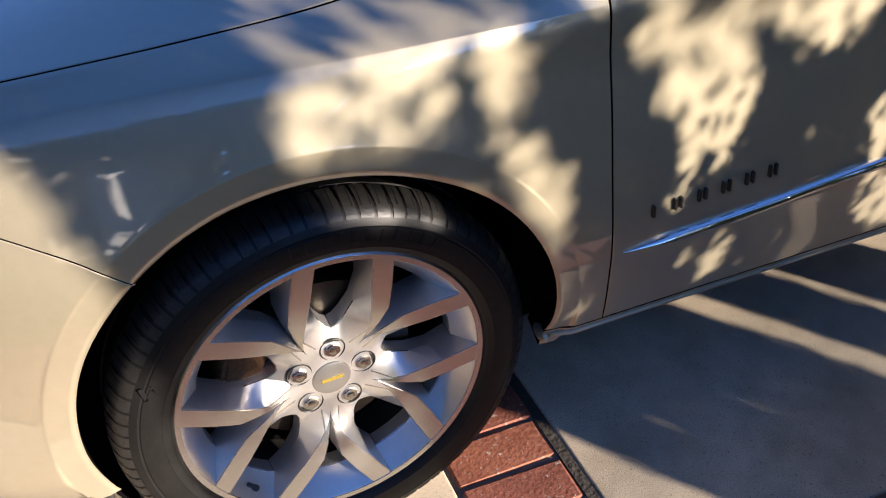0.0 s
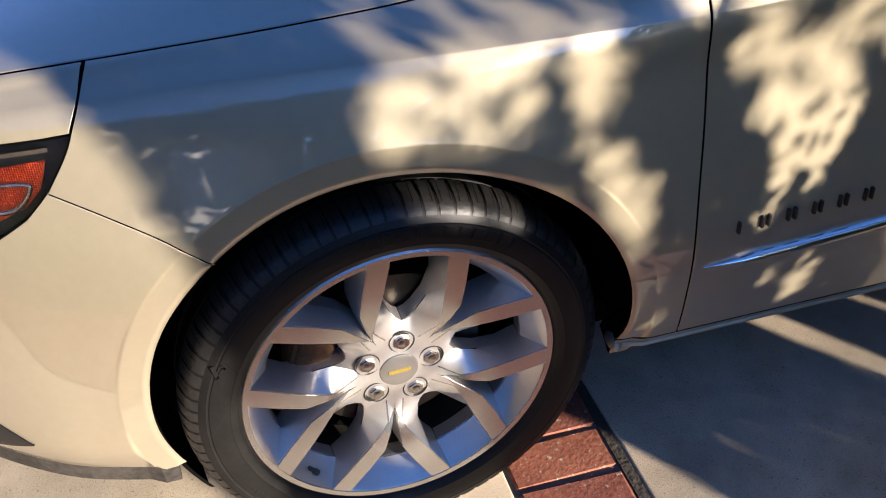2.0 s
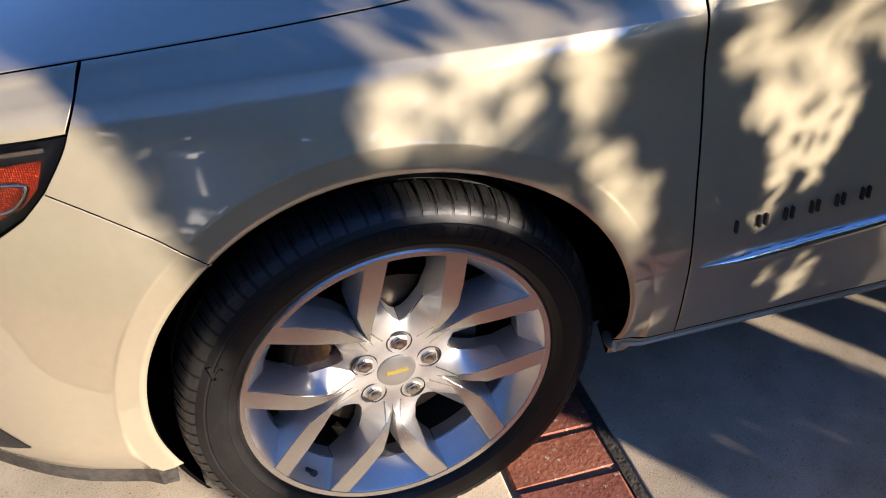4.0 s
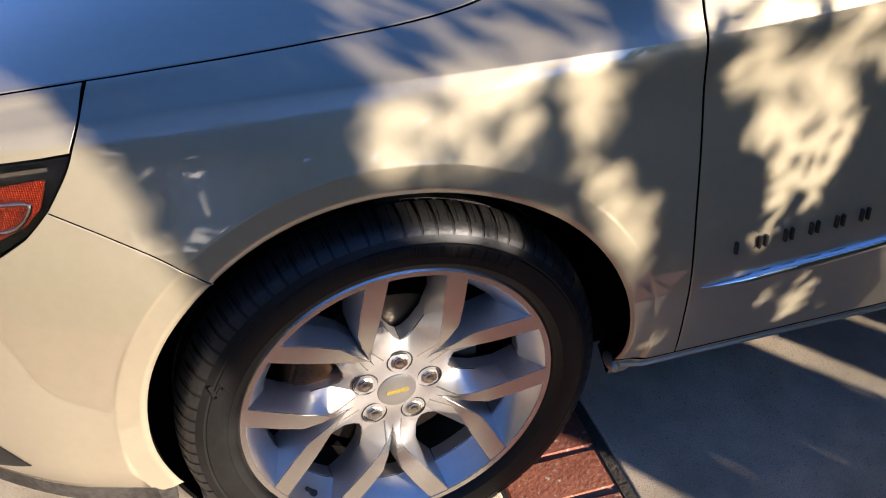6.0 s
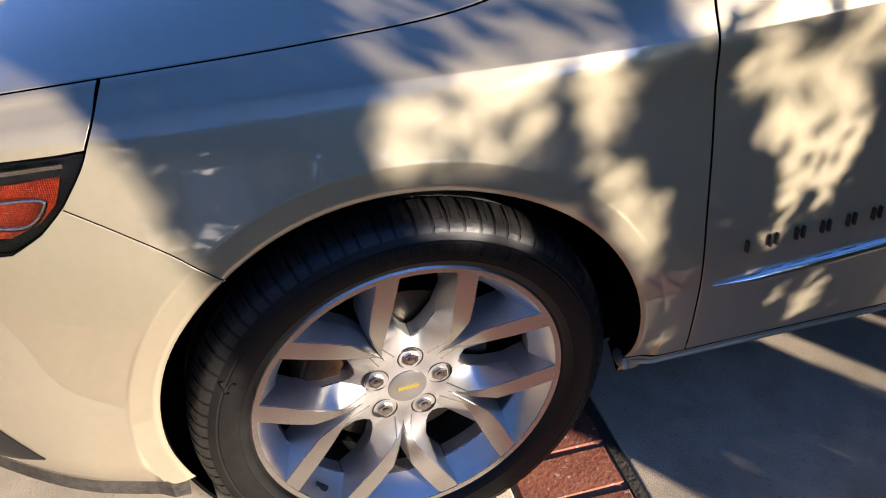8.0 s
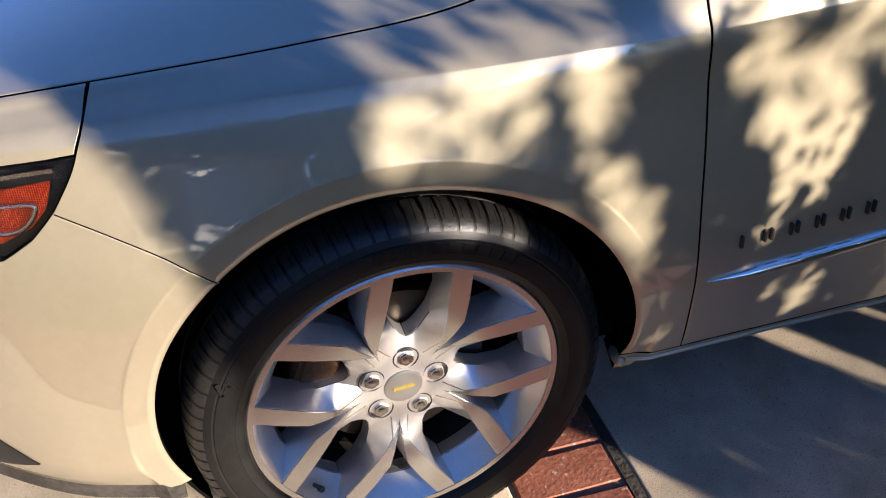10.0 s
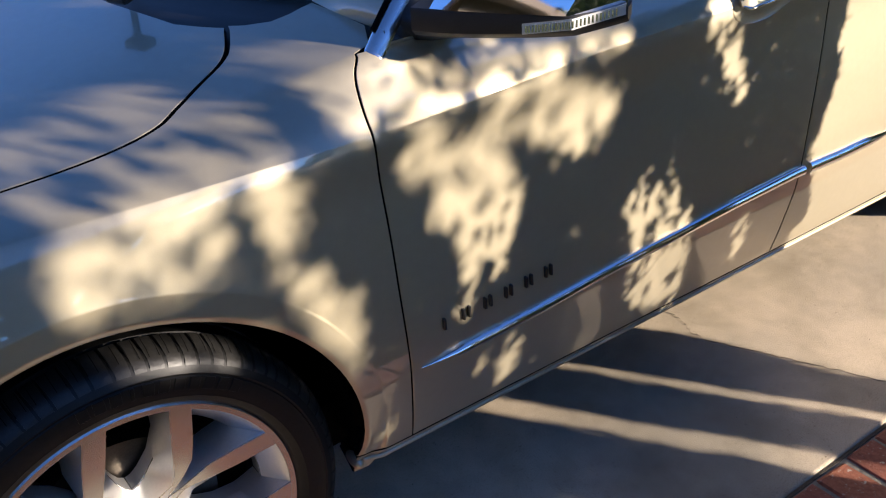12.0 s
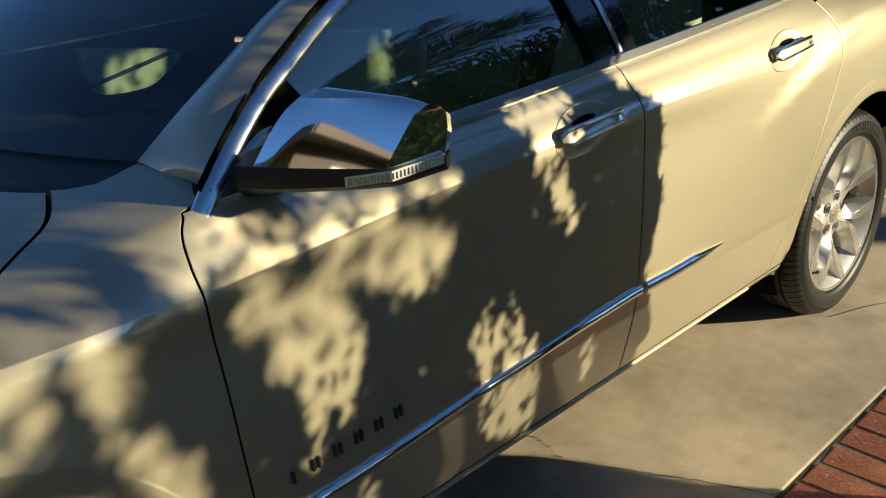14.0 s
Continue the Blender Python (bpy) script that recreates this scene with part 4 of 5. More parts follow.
for s in np.linspace(0, 1, 30):
    y = 0.215 + (2 * MID - 0.43) * s
    f = 1 - (2 * s - 1) ** 2
    cow.append([bm.verts.new((0.492 - 0.17 * f + dx, y, 1.070 + dz)) for dx, dz in ((0.0, -0.004), (-0.05, -0.022), (-0.12, -0.035), (-0.16, -0.08))])
for p, q in zip(cow, cow[1:]):
    for i in range(3):
        bm.faces.new((p[i], p[i + 1], q[i + 1], q[i]))
part("cowl", bm, BLACK, car, smooth=60)
bm = bmesh.new()
sweep(bm, [(0.261, 0.412, 1.086), (0.311, 0.572, 1.112), (0.361, 0.812, 1.138)], [(-0.006, -0.004), (0.006, -0.004), (0.004, 0.006), (-0.004, 0.006)], (-0.5, 0, 0.85))
box(bm, (0.03, 0.05, 0.02), pose(0.261, 0.407, 1.088, 0, -15, 20), 0.005)
part("wiper", bm, BLACK, car, "black windscreen wiper arm")
bm = bmesh.new()
rows = []
for x, half, z in ((1.27, 0.535, 1.425), (1.5, 0.62, 1.465), (1.9, 0.63, 1.475), (2.4, 0.60, 1.445), (2.75, 0.54, 1.36), (3.05, 0.50, 1.25), (3.32, 0.52, 1.13)):
    rows.append([bm.verts.new((x, MID + half * u, z - 0.035 * u * u * (1 if abs(u) < 0.98 else 1.3))) for u in np.linspace(-1, 1, 17)])
for p, q in zip(rows, rows[1:]):
    for i in range(16):
        bm.faces.new((p[i], p[i + 1], q[i + 1], q[i]))
part("roof", bm, PAINT, car, smooth=60)
for sgn in (0, 1):
    a = [(2.46, 0.225, 1.355), (2.75, 0.30, 1.32), (3.32, 0.36, 1.12)]
    b = [(2.46, 0.06, 1.095), (2.8, 0.09, 1.115), (3.32, 0.165, 1.12)]
    c = [(0.50, 0.03, 1.03), (1.4, 0.03, 1.06), (2.5, 0.06, 1.10)]
    if sgn:
        a, b = mirrored(a), mirrored(b)
        strip("far_window", mirrored(c), mirrored(CH), 6, FARGLASS, car, bulge=0.0)
    strip("rear_pillar", a, b, 6, PAINT, car, smooth=60)
rail = [(x, y + 0.012, z + 0.012) for x, y, z in CH[36:]]
inner = [(x, 0.30, z + 0.025) for x, y, z in CH[36:]]
strip("roof_rail", rail, inner, 4, PAINT, car, smooth=60)
strip("roof_rail", mirrored(rail), mirrored(inner), 4, PAINT, car, smooth=60)
bm = bmesh.new()
rows = []
for y in np.linspace(0.17, 2 * MID - 0.17, 14):
    rows.append([bm.verts.new((x, y, z)) for x, z in ((3.25, 1.125), (3.6, 1.135), (3.9, 1.11), (4.05, 1.04), (4.09, 0.9), (4.09, 0.3))])
for p, q in zip(rows, rows[1:]):
    for i in range(5):
        bm.faces.new((p[i], p[i + 1], q[i + 1], q[i]))
part("boot_lid", bm, PAINT, car, smooth=40)

# ---------------------------------------------------------------- cabin
bm = bmesh.new()
rows = []
for y in np.linspace(0.16, 2 * MID - 0.16, 20):
    u = (y - MID) / 0.72
    hump = 0.05 * math.exp(-((y - 0.50) / 0.2) ** 2)
    rows.append([bm.verts.new((x + 0.1 * u * u, y, z + hump * hz)) for x, z, hz in ((0.42, 1.0, 0), (0.52, 1.015, 0.3), (0.66, 1.015, 1), (0.74, 0.98, 1), (0.76, 0.90, 0), (0.72, 0.7, 0))])
for p, q in zip(rows, rows[1:]):
    for i in range(5):
        bm.faces.new((p[i], p[i + 1], q[i + 1], q[i]))
part("dashboard", bm, CABIN, car, smooth=40)
bm = bmesh.new()
box(bm, (2.4, 1.5, 0.05), pose(1.9, MID, 0.45))
box(bm, (0.05, 1.45, 0.75), pose(3.0, MID, 0.75))
part("cabin_floor", bm, CABIN, car)


def seat(x, y):
    bm = bmesh.new()
    rows = []
    for t in np.linspace(0, 1, 12):
        z = 0.62 + 0.56 * t
        cx = x + 0.16 * t
        half = 0.27 - 0.06 * t ** 2
        row = []
        for k in range(20):
            a = 2 * math.pi * k / 20
            ex = math.copysign(abs(math.cos(a)) ** 0.5, math.cos(a))
            ey = math.copysign(abs(math.sin(a)) ** 0.6, math.sin(a))
            row.append(bm.verts.new((cx + 0.075 * ex * (1 - 0.4 * t) + 0.03 * abs(ey), y + half * ey * (0.96 if t > 0.9 else 1), z)))
        rows.append(row)
    for p, q in zip(rows, rows[1:]):
        for k in range(20):
            bm.faces.new((p[k], p[(k + 1) % 20], q[(k + 1) % 20], q[k]))
    bm.faces.new(rows[-1])
    s = part("seat_back", bm, SEAT, car, "pale olive leather seat back", smooth=50)
    bm = bmesh.new()
    box(bm, (0.11, 0.27, 0.18), pose(x + 0.19, y, 1.325, 0, 8, 0), 0.04, 4)
    cyl(bm, 0.006, 0.14, pose(x + 0.175, y - 0.06, 1.22), 8)
    cyl(bm, 0.006, 0.14, pose(x + 0.175, y + 0.06, 1.22), 8)
    part("headrest", bm, SEAT, s, smooth=50)
    bm = bmesh.new()
    box(bm, (0.52, 0.52, 0.16), pose(x - 0.20, y, 0.62, 0, -6, 0), 0.05, 3)
    part("seat_cushion", bm, SEAT, s, smooth=50)


seat(0.93, 0.50)
seat(1.75, 2 * MID - 0.52)
seat(2.20, 0.54)
seat(2.20, 2 * MID - 0.54)
# trim of the far door, given the outline of the patch that the low sun reaches
bm = bmesh.new()
pts = curve([(1.052, 1.033), (1.20, 1.012), (1.349, 0.988), (1.386, 0.958), (1.32, 0.91), (1.25, 0.880), (1.10, 0.885), (1.058, 0.95)], 5)
top_f = [bm.verts.new((x, 2 * MID - 0.13, z)) for x, z in pts]
low_f = [bm.verts.new((x, 2 * MID - 0.10, z)) for x, z in pts]
bm.faces.new(top_f)
for i in range(len(pts)):
    j = (i + 1) % len(pts)
    bm.faces.new((top_f[i], top_f[j], low_f[j], low_f[i]))
trim = part("far_door_trim", bm, SEAT, car, "pale olive padded door trim, shaped as its sunlit patch")
bm = bmesh.new()
box(bm, (0.30, 0.012, 0.012), pose(1.20, 2 * MID - 0.135, 0.945, 0, -12, 0), 0.004, 2)
part("armrest", bm, CABIN, trim)
ring = bmesh.new()
for i in range(40):
    a = 2 * math.pi * i / 40
    for j in range(10):
        b = 2 * math.pi * j / 10
        ring.verts.new(((0.185 + 0.015 * math.cos(b)) * math.cos(a), (0.185 + 0.015 * math.cos(b)) * math.sin(a), 0.015 * math.sin(b)))
ring.verts.ensure_lookup_table()
for i in range(40):
    for j in range(10):
        ring.faces.new([ring.verts[k] for k in (i * 10 + j, ((i + 1) % 40) * 10 + j, ((i + 1) % 40) * 10 + (j + 1) % 10, i * 10 + (j + 1) % 10)])
cyl(ring, 0.05, 0.04, Matrix(), 20)
box(ring, (0.36, 0.03, 0.015), Matrix())
sw = part("steering_wheel", ring, CABIN, car, smooth=50)
sw.matrix_world = pose(0.66, 0.52, 0.90, 0, -65, 0)

# ---------------------------------------------------------------- door mirror
MU, MN = Vector((0.57, -0.82, 0)).normalized(), Vector((-0.82, -0.57, 0)).normalized()
MO = Vector((0.578, -0.012, 0))


def mir(u, z, d):
    return MO + MU * u + MN * d + Vector((0, 0, z))


def base_depth(u):
    return 0.046 - 0.9 * max(0, u - 0.215) - 0.12 * max(0, 0.03 - u)


def inside_row(outline, z):
    xs = []
    for (u0, z0), (u1, z1) in zip(outline, outline[1:] + outline[:1]):
        if (z0 - z) * (z1 - z) <= 0 and z0 != z1:
            xs.append(u0 + (u1 - u0) * (z - z0) / (z1 - z0))
    return min(xs), max(xs)


MIRROR_OUT = [(0.010, 1.0935), (0.033, 1.131), (0.047, 1.152), (0.063, 1.171), (0.086, 1.189), (0.111, 1.1995), (0.178, 1.1935), (0.240, 1.1875), (0.270, 1.181), (0.290, 1.172), (0.298, 1.160), (0.298, 1.139), (0.2945, 1.115), (0.291, 1.0935)]
bm = bmesh.new()
rows = []
zs = np.linspace(1.0945, 1.1985, 20)


def fold_at(z):
    return float(np.interp(z, [1.095, 1.165, 1.185, 1.2], [0.216, 0.258, 0.290, 0.305]))


for z in zs:
    a, b = inside_row(MIRROR_OUT, z)
    fz = min(max(fold_at(z), a + 0.02), b - 0.004)
    us = [a + (fz - a) * s for s in np.linspace(0, 1, 18)] + [fz + (b - fz) * s for s in np.linspace(0, 1, 7)][1:]
    row = []
    for u in us:
        v = (z - 1.0945) / 0.104
        s = (u - a) / (b - a)
        d = 0.046 + 0.006 * (1 - (2 * s - 1) ** 2) - 0.025 * v - 0.006 * v * v - 0.025 * max(0, 0.12 - s) - 0.10 * max(0, v - 0.90)
        d -= 0.85 * max(0, u - fz)
        row.append(bm.verts.new(mir(u * 0.955, z, d)))
    rows.append(row)
for p, q in zip(rows, rows[1:]):
    for i in range(23):
        bm.faces.new((p[i], p[i + 1], q[i + 1], q[i]))
edge = [r[0] for r in rows] + rows[-1][1:] + [r[-1] for r in rows[::-1]][1:] + rows[0][::-1][1:-1]
backs = [bm.verts.new(v.co - MN * 0.03 - Vector((0, 0, 0.012 * (v.co.z > 1.13)))) for v in edge]
for i in range(len(edge)):
    j = (i + 1) % len(edge)
    bm.faces.new((edge[i], edge[j], backs[j], backs[i]))
bm.faces.new(backs)
cap = part("mirror", bm, CHROME, car, "chrome-capped door mirror with indicator strip", smooth=22)
bm = bmesh.new()
rows = []
for t in np.linspace(0, 1, 20):
    u = -0.020 + 0.300 * t
    zt, zb = 1.0935, 1.050 + 0.020 * t ** 2
    d = base_depth(u)
    rows.append([bm.verts.new(mir(u, z, dd)) for z, dd in ((zt, -0.05), (zt, d - 0.002), (zt - 0.004, d), (zb + 0.010, d - 0.002), (zb, d - 0.016), (zb + 0.004, -0.05))])
for p, q in zip(rows, rows[1:]):
    for j in range(6):
        bm.faces.new((p[j], p[(j + 1) % 6], q[(j + 1) % 6], q[j]))
bm.faces.new(rows[0]), bm.faces.new(rows[-1])
part("mirror_base", bm, BLACK, cap, "black lower mirror housing", smooth=40)
# arm and sail that join it to the door
bm = bmesh.new()
rows = []
for t in np.linspace(0, 1, 8):
    c = Vector((0.600, 0.040, 1.056)).lerp(mir(0.07, 1.072, 0.005), t)
    w, h = 0.056 - 0.010 * t, 0.036 - 0.012 * t
    rows.append([bm.verts.new(c + Vector((w * math.cos(a), 0.0, h * math.sin(a)))) for a in np.linspace(0, 2 * math.pi, 14, endpoint=False)])
for p, q in zip(rows, rows[1:]):
    for j in range(14):
        bm.faces.new((p[j], p[(j + 1) % 14], q[(j + 1) % 14], q[j]))
bm.faces.new(rows[0]), bm.faces.new(rows[-1])
part("mirror_arm", bm, BLACK, cap, smooth=40)
bm = bmesh.new()
tri = [(0.497, 0.034, 1.024), (0.745, 0.032, 1.046), (0.750, 0.070, 1.12), (0.712, 0.094, 1.180), (0.57, 0.052, 1.080)]
f = [bm.verts.new(p) for p in tri]
g2 = [bm.verts.new((x, y + 0.02, z)) for x, y, z in tri]
bm.faces.new(f), bm.faces.new(g2[::-1])
for i in range(5):
    bm.faces.new((f[i], f[(i + 1) % 5], g2[(i + 1) % 5], g2[i]))
part("mirror_sail", bm, LINERSHADE, car, "black mirror sail panel")
# indicator strip
bm = bmesh.new()
rows = []
for t in np.linspace(0, 1, 24):
    u = 0.146 + 0.132 * t
    d = base_depth(u)
    z = 1.0730 + 0.019 * t
    rows.append([bm.verts.new(mir(u, zz, dd)) for zz, dd in ((z - 0.0075, d - 0.004), (z - 0.0075, d + 0.002), (z + 0.0075, d + 0.003), (z + 0.0075, d - 0.004))])
for p, q in zip(rows, rows[1:]):
    for j in range(4):
        bm.faces.new((p[j], p[(j + 1) % 4], q[(j + 1) % 4], q[j]))
bm.faces.new(rows[0]), bm.faces.new(rows[-1])
CLEARSTRIP = mat("clear_strip", (0.75, 0.74, 0.72), 0.18, 0.2, 0.8)
ind = part("indicator", bm, CLEARSTRIP, cap, "clear ribbed indicator lens", smooth=40)
bm = bmesh.new()
for k in range(26):
    u = 0.152 + 0.0046 * k
    t = (u - 0.146) / 0.132
    d = base_depth(u) + 0.0015
    m = Matrix.Translation(mir(u, 1.0730 + 0.019 * t, d + 0.0012)) @ Matrix((MU, -MN, Vector((0, 0, 1)))).transposed().to_4x4()
    box(bm, (0.0022, 0.003, 0.010), m)
part("lens_rib", bm, SATIN, ind)

# ---------------------------------------------------------------- ground
SOIL = mat("lawn", (0.060, 0.085, 0.020), 0.95, var=0.6, scale=3, bump=0.02, bscale=40, second=(0.12, 0.15, 0.045))
BRICKS = []
for name, c, hi in (("brick_red", (0.30, 0.085, 0.045), (0.42, 0.15, 0.085)), ("brick_brown", (0.24, 0.07, 0.042), (0.36, 0.12, 0.075))):
    m = mat(name, c, 0.85, var=0.30, scale=9, bump=0.0016, bscale=110, second=hi)
    n, lk = m.node_tree.nodes, m.node_tree.links
    # pale lime scuffs and old paint on the face
    co, a, r, mix = n.new("ShaderNodeTexCoord"), n.new("ShaderNodeTexNoise"), n.new("ShaderNodeValToRGB"), n.new("ShaderNodeMix")
    a.inputs["Scale"].default_value, a.inputs["Detail"].default_value = 85, 10
    a.inputs["Roughness"].default_value = 0.72
    inf, add = n.new("ShaderNodeObjectInfo"), n.new("ShaderNodeVectorMath")
    lk.new(co.outputs["Object"], add.inputs[0]), lk.new(inf.outputs["Random"], add.inputs[1]), lk.new(add.outputs[0], a.inputs[0])
    r.color_ramp.elements[0].position, r.color_ramp.elements[1].position = 0.585, 0.66
    lk.new(a.outputs[0], r.inputs[0])
    mix.data_type = "RGBA"
    p = n["Principled BSDF"]
    src = p.inputs["Base Color"].links[0].from_socket
    lk.new(r.outputs[0], mix.inputs[0]), lk.new(src, mix.inputs[6])
    mix.inputs[7].default_value = (0.50, 0.44, 0.37, 1)
    lk.new(mix.outputs[2], p.inputs["Base Color"])
    BRICKS.append(m)

bm = bmesh.new()
bmesh.ops.create_grid(bm, x_segments=8, y_segments=8, size=300, matrix=pose(0, 0, -0.06))
tagged(part("ground", bm, SOIL, None), "green lawn and soil around the driveway", "ground", kind="structure")


def slab(x0, x1, y0, y1, name="pavement"):
    bm = bmesh.new()
    box(bm, (x1 - x0, y1 - y0, 0.12), pose((x0 + x1) / 2, (y0 + y1) / 2, -0.06), 0.008, 3)
    return tagged(part(name, bm, CONCRETE, None, smooth=40), "worn beige concrete driveway slab with dark stains", "pavement", kind="structure")


slab(0.436, 6.5, -0.342, 5.0)
slab(-4.4, 0.192, -0.342, 5.0)
# mortar beds under the brick courses
bm = bmesh.new()
box(bm, (0.236, 5.33, 0.10), pose(0.312, 2.335, -0.0572))
bed1 = tagged(part("brick_course", bm, MORTAR, None), "red brick course set in grey mortar", "brick course", kind="structure")
bm = bmesh.new()
box(bm, (11.0, 0.222, 0.10), pose(1.0, -0.457, -0.0572))
bed2 = tagged(part("brick_course", bm, MORTAR, None), "red brick course set in grey mortar", "brick course", kind="structure")
# dark soil line between brick and slab
for size, at in (((0.022, 5.3, 0.05), (0.4245, 2.3, -0.0275)), ((13, 0.008, 0.05), (0, -0.347, -0.030))):
    bm = bmesh.new()
    box(bm, size, pose(*at))
    tagged(part("soil_joint", bm, DIRT, None), "dark soil joint beside the bricks", "joint", kind="structure")
# hairline crack across the slab
bm = bmesh.new()
rnd = random.Random(3)
line = curve([(1.56, 0.70), (1.533, 0.365), (1.536, 0.249), (1.512, 0.143), (1.595, -0.032), (1.699, -0.248), (1.735, -0.342)], 14)
prev = None
for k, (x, y) in enumerate(line):
    w = 0.0005 + 0.0009 * rnd.random()
    x += rnd.uniform(-0.005, 0.005)
    cur = (bm.verts.new((x - w, y - w, 0.0012)), bm.verts.new((x + w, y + w, 0.0012)))
    if prev:
        bm.faces.new((prev[0], prev[1], cur[1], cur[0]))
    prev = cur
tagged(part("crack", bm, DIRT, None), "thin dark crack across the concrete", "crack", kind="structure")
bm = bmesh.new()
line, prev = curve([(2.76, -0.02), (2.95, -0.10), (3.1, -0.2), (3.4, -0.342)], 12), None
for x, y in line:
    w = 0.001 + 0.0015 * rnd.random()
    x += rnd.uniform(-0.004, 0.004)
    cur = (bm.verts.new((x - w, y - w, 0.0012)), bm.verts.new((x + w, y + w, 0.0012)))
    if prev:
        bm.faces.new((prev[0], prev[1], cur[1], cur[0]))
    prev = cur
tagged(part("crack", bm, DIRT, None), "thin dark crack across the concrete", "crack", kind="structure")
# grit and leaf litter
bm = bmesh.new()
for k in range(150):
    x, y = rnd.uniform(0.45, 3.2), rnd.uniform(-0.33, 0.45)
    r = rnd.uniform(0.0007, 0.0018)
    bmesh.ops.create_icosphere(bm, subdivisions=1, radius=r, matrix=pose(x, y, r * 0.5, 0, 0, rnd.uniform(0, 360)) @ Matrix.Diagonal((1, rnd.uniform(0.5, 1), 0.6, 1)))
tagged(part("grit", bm, DIRT, None), "dark specks of grit scattered over concrete", "grit", kind="stuff")

# grass of the lawn, blade by blade beside the brick edging
rnd = random.Random(17)
gv, gf = [], []
for k in range(45000):
    x, y = 1.4 + rnd.gauss(0, 2.2), -0.60 - abs(rnd.gauss(0, 2.2))
    h, w, q = rnd.uniform(0.035, 0.085), rnd.uniform(0.0025, 0.0045), rnd.uniform(0, 6.283)
    lx, ly = rnd.gauss(0, 0.02), rnd.gauss(0, 0.02)
    c, s = w * math.cos(q), w * math.sin(q)
    i = len(gv)
    gv += [(x - c, y - s, -0.062), (x + c, y + s, -0.062), (x + lx * 0.4 + c * 0.7, y + ly * 0.4 + s * 0.7, -0.06 + h * 0.6), (x + lx * 0.4 - c * 0.7, y + ly * 0.4 - s * 0.7, -0.06 + h * 0.6), (x + lx, y + ly, -0.06 + h)]
    gf += [(i, i + 1, i + 2, i + 3), (i + 3, i + 2, i + 4)]
me = bpy.data.meshes.new("grass")
me.from_pydata(gv, [], gf)
tagged(link("grass", me, mat("grass_blade", (0.07, 0.12, 0.022), 0.6, var=0.5, scale=5, second=(0.14, 0.20, 0.045))), "short green lawn grass beside the brick edging", "grass", kind="stuff")

# ---------------------------------------------------------------- house beyond the lawn
STUCCO = mat("stucco", (0.52, 0.46, 0.37), 0.9, var=0.12, scale=4, bump=0.006, bscale=60)
WHITE = mat("white_trim", (0.78, 0.77, 0.74), 0.5, var=0.05, scale=10)
SHINGLE = mat("shingle", (0.16, 0.13, 0.11), 0.9, var=0.35, scale=12, bump=0.01, bscale=30)
PANE = mat("house_glass", (0.03, 0.035, 0.04), 0.05, coat=1.0)


# browns darkened to carry the shade on wall and fascia
UMBER = mat("shaded_brown_paint", (0.11, 0.085, 0.065), 0.6, var=0.1, scale=10)
SIDING = mat("shaded_brown_siding", (0.085, 0.070, 0.055), 0.9, var=0.15, scale=4, bump=0.006, bscale=60)


def house(at, turn, label, walls, trim, L=9.0, D=8.0, H=2.7):
    h = thing("house", label, "house", at=at)
    h.rotation_euler = (0, 0, radians(turn))
    bm = bmesh.new()
    box(bm, (L, D, H), pose(0, 0, H / 2))
    part("wall", bm, walls, h)
    bm = bmesh.new()
    e, t = 0.6, 1.5
    c = [bm.verts.new(p) for p in ((-L / 2 - e, -D / 2 - e, H), (L / 2 + e, -D / 2 - e, H), (L / 2 + e, D / 2 + e, H), (-L / 2 - e, D / 2 + e, H), (-L / 2 + 3, 0, H + t), (L / 2 - 3, 0, H + t))]
    for f in ((0, 1, 5, 4), (1, 2, 5), (2, 3, 4, 5), (3, 0, 4), (3, 2, 1, 0)):
        bm.faces.new([c[k] for k in f])
    part("roof", bm, SHINGLE, h)
    for sx, sy, w, d in ((0, 1, L + 2 * e, 0.04), (0, -1, L + 2 * e, 0.04), (1, 0, 0.04, D + 2 * e), (-1, 0, 0.04, D + 2 * e)):
        bm = bmesh.new()
        box(bm, (w, d, 0.22), pose(sx * (L / 2 + e + 0.02), sy * (D / 2 + e + 0.02), H - 0.06), 0.01, 1)
        part("fascia", bm, trim, h, "painted fascia board")
    for x, w in ((-2.4, 1.6), (2.2, 1.8)):
        for sy in (1, -1):
            bm = bmesh.new()
            box(bm, (w + 0.16, 0.10, 1.36), pose(x, sy * (D / 2 + 0.02), 1.55), 0.01, 1)
            win = part("window", bm, WHITE, h, "white framed window")
            for s in (-1, 1):
                bm = bmesh.new()
                box(bm, (w / 2 - 0.05, 0.03, 1.2), pose(x + s * w / 4, sy * (D / 2 + 0.07), 1.55))
                part("pane", bm, PANE, win)
    bm = bmesh.new()
    box(bm, (0.10, 2.6, 2.1), pose(L / 2 + 0.02, 0.5, 1.05), 0.01, 1)
    part("garage_door", bm, WHITE, h, "white panelled garage door")
    return h


house((-10.24, -1.10, -0.06), 44.5, "single-storey brown house, darkened for shade, with white window frames", SIDING, UMBER)
# unseen house, added to keep the view through the cabin dark
house((-4.5, 10.5, -0.06), 4, "unseen beige stucco house with shingle roof, added beside the driveway", STUCCO, WHITE)
# out of view, turned so that its sunlit wall warms the fender
house((-9.1, -12.4, -0.06), 6, "beige stucco house across the lawn", STUCCO, UMBER)

# ---------------------------------------------------------------- planting
LEAF = mat("leaf_green", (0.060, 0.095, 0.022), 0.5, var=0.5, scale=3, second=(0.12, 0.16, 0.045))
FROND = mat("palm_green", (0.055, 0.085, 0.028), 0.45, var=0.4, scale=2, second=(0.11, 0.14, 0.05))
